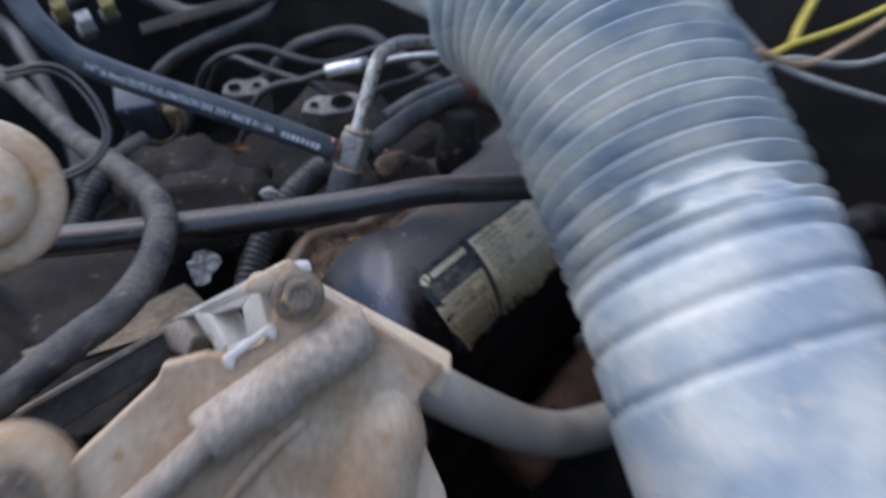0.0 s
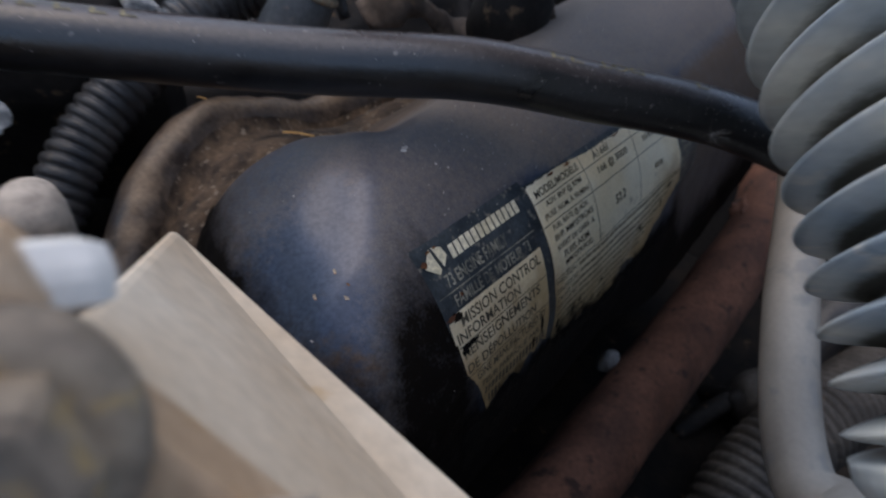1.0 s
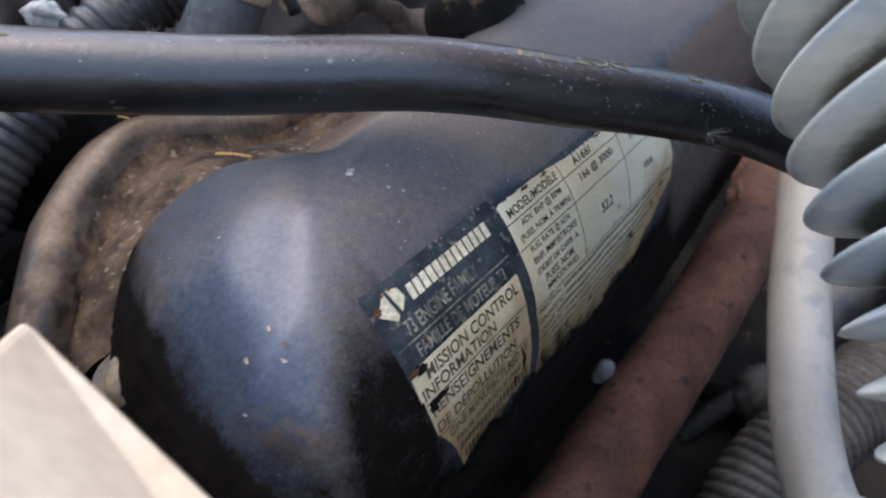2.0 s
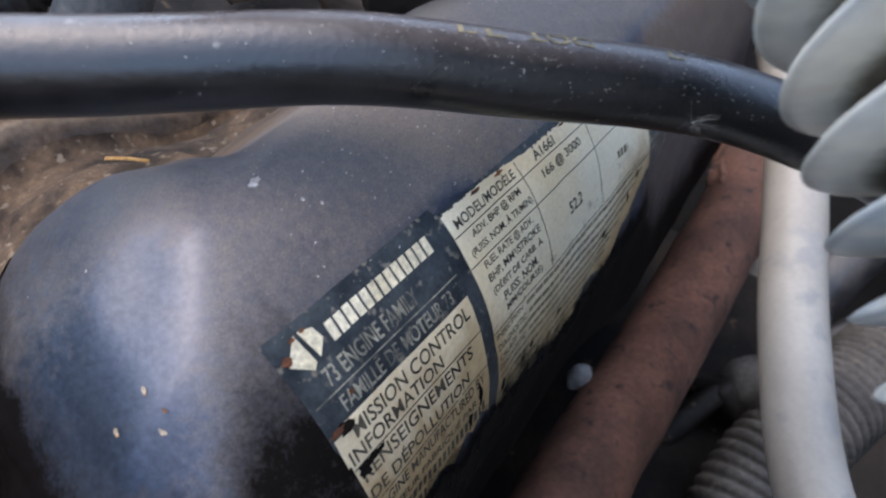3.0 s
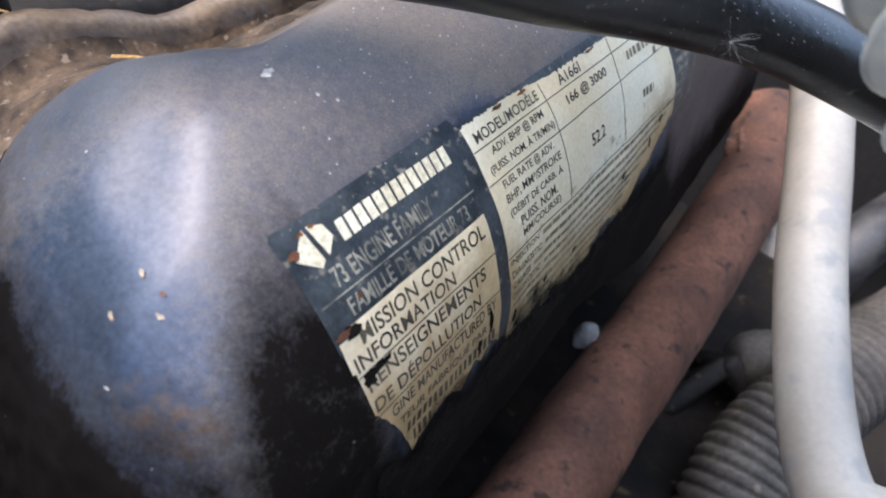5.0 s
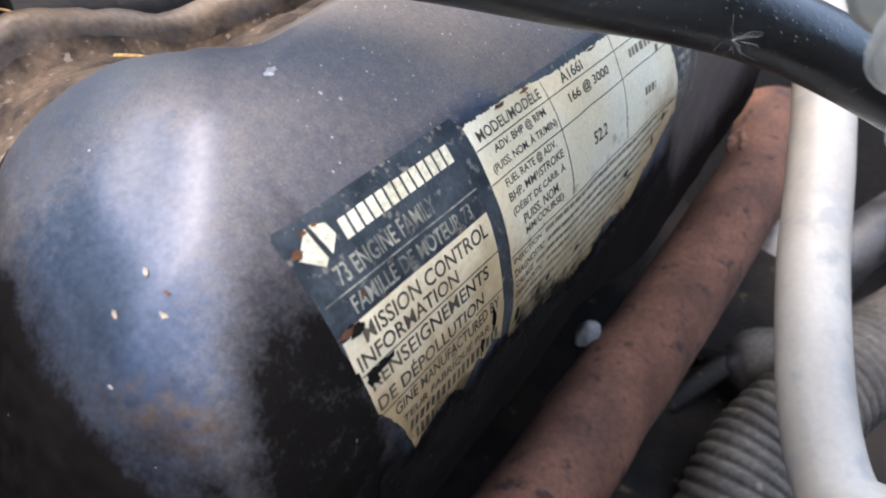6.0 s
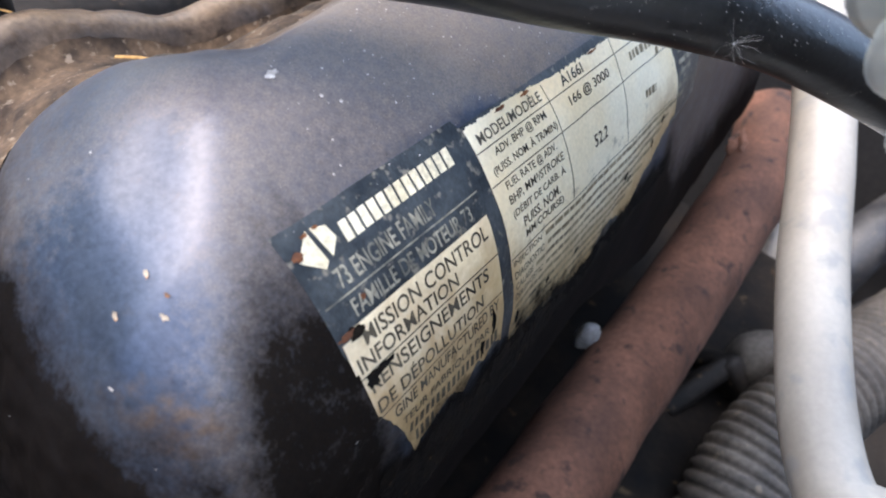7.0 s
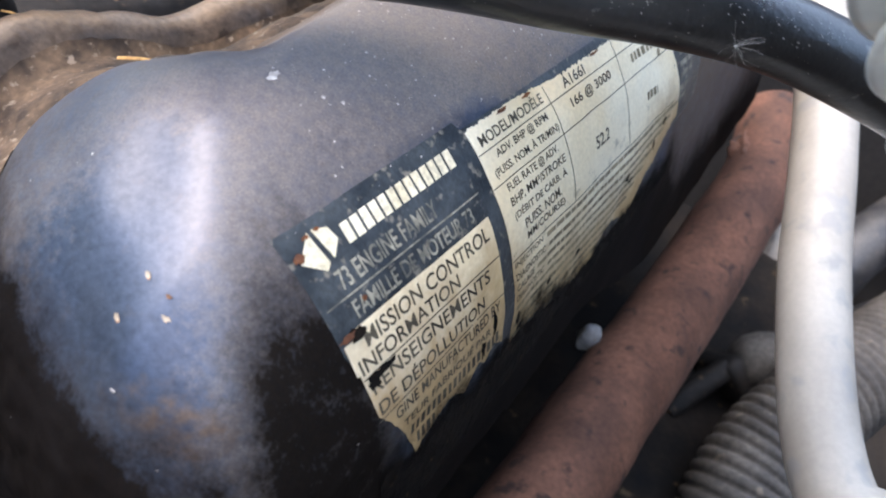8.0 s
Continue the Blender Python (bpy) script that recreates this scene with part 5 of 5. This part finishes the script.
whole("sender_block", box(24, 16, 30, axes(Vector(LUMP) + Vector((0.006, -0.045, 0.012)), (1, 0.3, 0.2), (0.1, -0.2, 1)), 2.0), M_grimecast, "grimy square sender block on the casting", "sender")
bm = bmesh.new()
bmesh.ops.create_grid(bm, x_segments=40, y_segments=40, size=0.5)
for v in bm.verts:
    x, y = v.co.x * 2, v.co.y * 2
    w = math.atan2(y, x)
    k = 0.76 + 0.36 * noise.noise((math.cos(w) * 0.9, math.sin(w) * 0.9, 2)) + 0.14 * noise.noise((math.cos(w) * 2.1, math.sin(w) * 2.1, 6)) + 0.06 * noise.noise((math.cos(w) * 7, math.sin(w) * 7, 6))
    s = max(abs(x), abs(y)) / max(1e-6, math.hypot(x, y)) * k
    v.co = Vector((x * s * 0.013, y * s * 0.015, 0.0025 * noise.noise((x * 2, y * 2, 7)) + 0.0012))
bmesh.ops.solidify(bm, geom=bm.faces[:], thickness=0.0015)
bmesh.ops.transform(bm, matrix=axes(RAG, (1, 0, 0.1), (0.1, -0.8, 0.6)), verts=bm.verts)
whole("sealant_patch", bm, M_white, "smeared patch of white sealant on the dark casting", "sealant")
casting("rear_casting", axes(Vector(RAG) + Vector((-0.01, 0.062, -0.03)), (1, 0.2, 0), (0, -0.3, 1)), 110, 70, 130, 3.0, M_grimecast, "dark grimy casting with a sealant patch", "casting", 7.0, 33.0)
bm = tube([Vector(RUST_BRACKET) + Vector((-0.03 + 0.012 * k, 0.004 * k, 0.008 * math.sin(k * 1.3) - 0.006)) for k in range(7)], lambda r: 0.0075 + 0.003 * math.sin(r * 160), 16, 0.002, 0.7)
for v in bm.verts:
    v.co += Vector((0.002 * noise.noise(v.co * 160), 0.002 * noise.noise(v.co * 150 + Vector((3, 0, 0))), 0.003 * noise.noise(v.co * 120 + Vector((0, 5, 0)))))
whole("rusty_clamp", bm, M_brown, "crumpled brown rusty clamp behind the black hose", "clamp")

plug = thing("wire_plug", Vector(PLUG) - CZ * 0.04, "black plastic wire plug with tan wires", "plug")
PM = axes(PLUG, (0.9, 0.3, -0.1), (0.05, -0.5, 0.85))
part("plug_body", box(34, 26, 58, PM, 2.5), M_plug, plug)
part("plug_rib", box(4, 30, 54, PM @ Matrix.Translation((-0.008, 0, 0)), 1.0), M_plug, plug)
part("plug_socket", box(16, 20, 34, PM @ Matrix.Translation((0.026, 0, -0.006)), 3.0), M_wiretan, plug, "dusty tan plug socket")
for k in range(3):
    p = [PM @ Vector((0.03, -0.008, 0.004 - 0.004 * k)), PM @ Vector((0.026, -0.016, -0.012 - 0.003 * k)), PM @ Vector((0.012, -0.020, -0.022 - 0.002 * k)), Vector(LOOM_B[0])]
    part("lead", tube(p, 0.0016, 8, 0.003), M_wiretan, plug)

for p, r, s in ((LOW_HOSE_A, 0.014, "black rubber hose low beside the engine"), (LOW_HOSE_B, 0.019, "dark hose low beside the exhaust"), (LOW_HOSE_C, 0.011, "dark hose crossing low beside the engine"),
                (BACK_HOSE_A, 0.008, "dark vacuum hose at the back of the manifold"), (BACK_HOSE_B, 0.006, "dark vacuum hose behind the fuel hose"), (BACK_HOSE_C, 0.007, "dark hose behind the injector line"), (BACK_HOSE_D, 0.009, "dark hose behind the wire loops")):
    whole("engine_hose", tube(dive(p), r, 18, 0.004), M_loom, s, "hose", "engine hoses")
for p, m, s in ((CLIP_A, M_conn, "dirty yellow plastic connector at the wiring"), (CLIP_B, M_conn, "dirty yellow plastic connector at the wiring"), (CLIP_C, M_white, "dirty white plastic clip on the wiring")):
    c = thing("wire_connector", p, s, "connector", "connectors")
    cm = axes(p, (0.8, 0.4, 0.3), (0.2, -0.5, 0.8))
    part("connector_body", box(11, 9, 24, cm, 1.5), m, c)
    part("connector_collar", box(14, 12, 5, cm @ Matrix.Translation((0, 0, -0.006)), 1.2), M_loom, c)
bm = box(90, 14, 6, axes(STRAP, (0.9, 0.4, 0.0), (0, -0.4, 0.9)), 2.0)
whole("hanger_strap", bm, M_grimecast, "grimy flat strap at the back of the engine", "strap")

# ---- litter: straw, lint and flecks on the cover and hose ----
def sliver(name, p, q, r, material, label, category):
    p, q = Vector(p), Vector(q)
    whole(name, tube([p, p.lerp(q, 0.5) + CZ * 0.0005, q], r, 6, 0.002, 0.4), material, label, category, "litter")


sliver("straw", STRAW_A, STRAW_B, 0.0007, M_straw, "bit of dry straw in the gutter of the cover", "straw")
sliver("straw", STRAW_C, STRAW_D, 0.0005, M_straw, "bit of dry straw on the rim of the cover", "straw")
rnd = random.Random(11)
bm = bmesh.new()
for k in range(430):
    on_end = k % 30 == 0
    u, a = (rnd.uniform(12, 120), rnd.uniform(12, 88)) if on_end else (rnd.uniform(-34, 100), rnd.uniform(-16, 40))
    surface = cap_point if on_end else cover_point
    r = rnd.choice((0.06, 0.08, 0.1, 0.12, 0.15, 0.2, 0.28))
    bm.faces.new([bm.verts.new(surface(u + r * (2 if on_end else 1) * math.cos(w) * rnd.uniform(0.5, 1.4), a + r * math.sin(w) * rnd.uniform(0.5, 1.4), 0.2)) for w in (0, 1.2, 2.4, 3.6, 4.9)])
whole("dust_flecks", bm, M_lint, "pale dust flecks on the valve cover", "dust", "", "stuff", False)
for u, v, r, m in ((-69.4, -16.9, 0.7, M_tanmetal), (-72.1, -9.4, 0.7, M_tanmetal), (-70, -11, 0.5, M_leaf), (-76, -17, 0.7, M_tanmetal)):
    w0, a0 = cap_near(u, v)
    bm = bmesh.new()
    bm.faces.new([bm.verts.new(cap_point(w0 + 57 * r / 40 * math.cos(w) * rnd.uniform(0.5, 1.2), a0 + 0.8 * r * math.sin(w) * rnd.uniform(0.5, 1.2), 0.34)) for w in (2 * math.pi * i / 12 for i in range(12))])
    whole("paint_chip", bm, m, "small pale chip in the cover paint", "paint chip", "litter", "", False)
for s, a, rs, ra in ((-29.5, 8, 2.2, 0.9), (-21.2, 20, 0.5, 0.6), (-24, 17, 0.5, 0.5)):
    bm = bmesh.new()
    bm.faces.new([bm.verts.new(cover_point(s + rs * math.cos(w) * rnd.uniform(0.5, 1.2), a + ra * math.sin(w) * rnd.uniform(0.5, 1.2), 0.2)) for w in (2 * math.pi * i / 12 for i in range(12))])
    whole("paint_chip", bm, M_lint, "small pale chip in the cover paint", "paint chip", "litter", "", False)


def seed_fluff(run, angle, n, size):
    bm = bmesh.new()
    c = on_hose(run, angle, 0.0004)
    out = (c - on_hose(run, angle, -0.004)).normalized()
    for k in range(n):
        d = (Vector((rnd.uniform(-1, 1), rnd.uniform(-1, 1), rnd.uniform(-0.3, 1.3))) + out * 0.6).normalized() * size * rnd.uniform(0.5, 1.2)
        bend = Vector((rnd.uniform(-1, 1), rnd.uniform(-1, 1), rnd.uniform(-1, 1))) * size * 0.15
        tube([c, c + d * 0.5 + bend, c + d], 0.000022, 4, 0.001, 1.0, bm)
    join(bm, lump(c, (0.3, 0.3, 0.25), 2, 0.3, 1))
    whole("seed_fluff", bm, M_lint, "wisp of pale seed fluff stuck on the hose", "seed fluff", "litter")


FRUN = min((k * 0.001 for k in range(500)), key=lambda r: (on_hose(r, hose_up) - Vector(FUZZ)).length)
seed_fluff(FRUN, min((k * 0.1 for k in range(63)), key=lambda w: (on_hose(FRUN, w) - Vector(FUZZ)).length), 30, 0.0056)
seed_fluff(0.214, hose_up - 0.2, 5, 0.003)
bm = bmesh.new()
for k in range(1200):
    run, w, r = rnd.uniform(0.05, 0.47) if k % 2 else rnd.uniform(0.28, 0.38), hose_up + rnd.gauss(0.0, 0.8), rnd.choice((0.00006, 0.00008, 0.0001, 0.00014, 0.0002))
    bm.faces.new([bm.verts.new(on_hose(run + 1.7 * r * math.cos(q) * rnd.uniform(0.6, 1.5), w + r / 0.0090 * (0.6 * math.sin(q) + 0.9 * math.cos(q)), 0.00015)) for q in (0, 1.3, 2.5, 3.8, 5.0)])
whole("dust_flecks", bm, M_lint, "pale dust flecks on the black hose", "dust", "", "stuff", False)

bm = bmesh.new()
bmesh.ops.create_grid(bm, x_segments=10, y_segments=6, size=0.5)
for v in bm.verts:
    x, y = v.co.x * 2, v.co.y * 2
    v.co = Vector((x * 0.009, y * 0.003 * (1 - 0.8 * x * x) + 0.001 * noise.noise((x * 3, y * 3, 1)), 0.004 * x * x + 0.002 * y * y + 0.0015 * noise.noise((x * 2, y * 2, 5))))
bmesh.ops.solidify(bm, geom=bm.faces[:], thickness=0.0004)
bmesh.ops.transform(bm, matrix=axes(LEAF, (0.9, 0.3, -0.3), (0.1, -0.7, 0.7)), verts=bm.verts)
whole("dead_leaf", bm, M_leaf, "curled orange-brown dead leaf on the casting", "leaf", "litter")
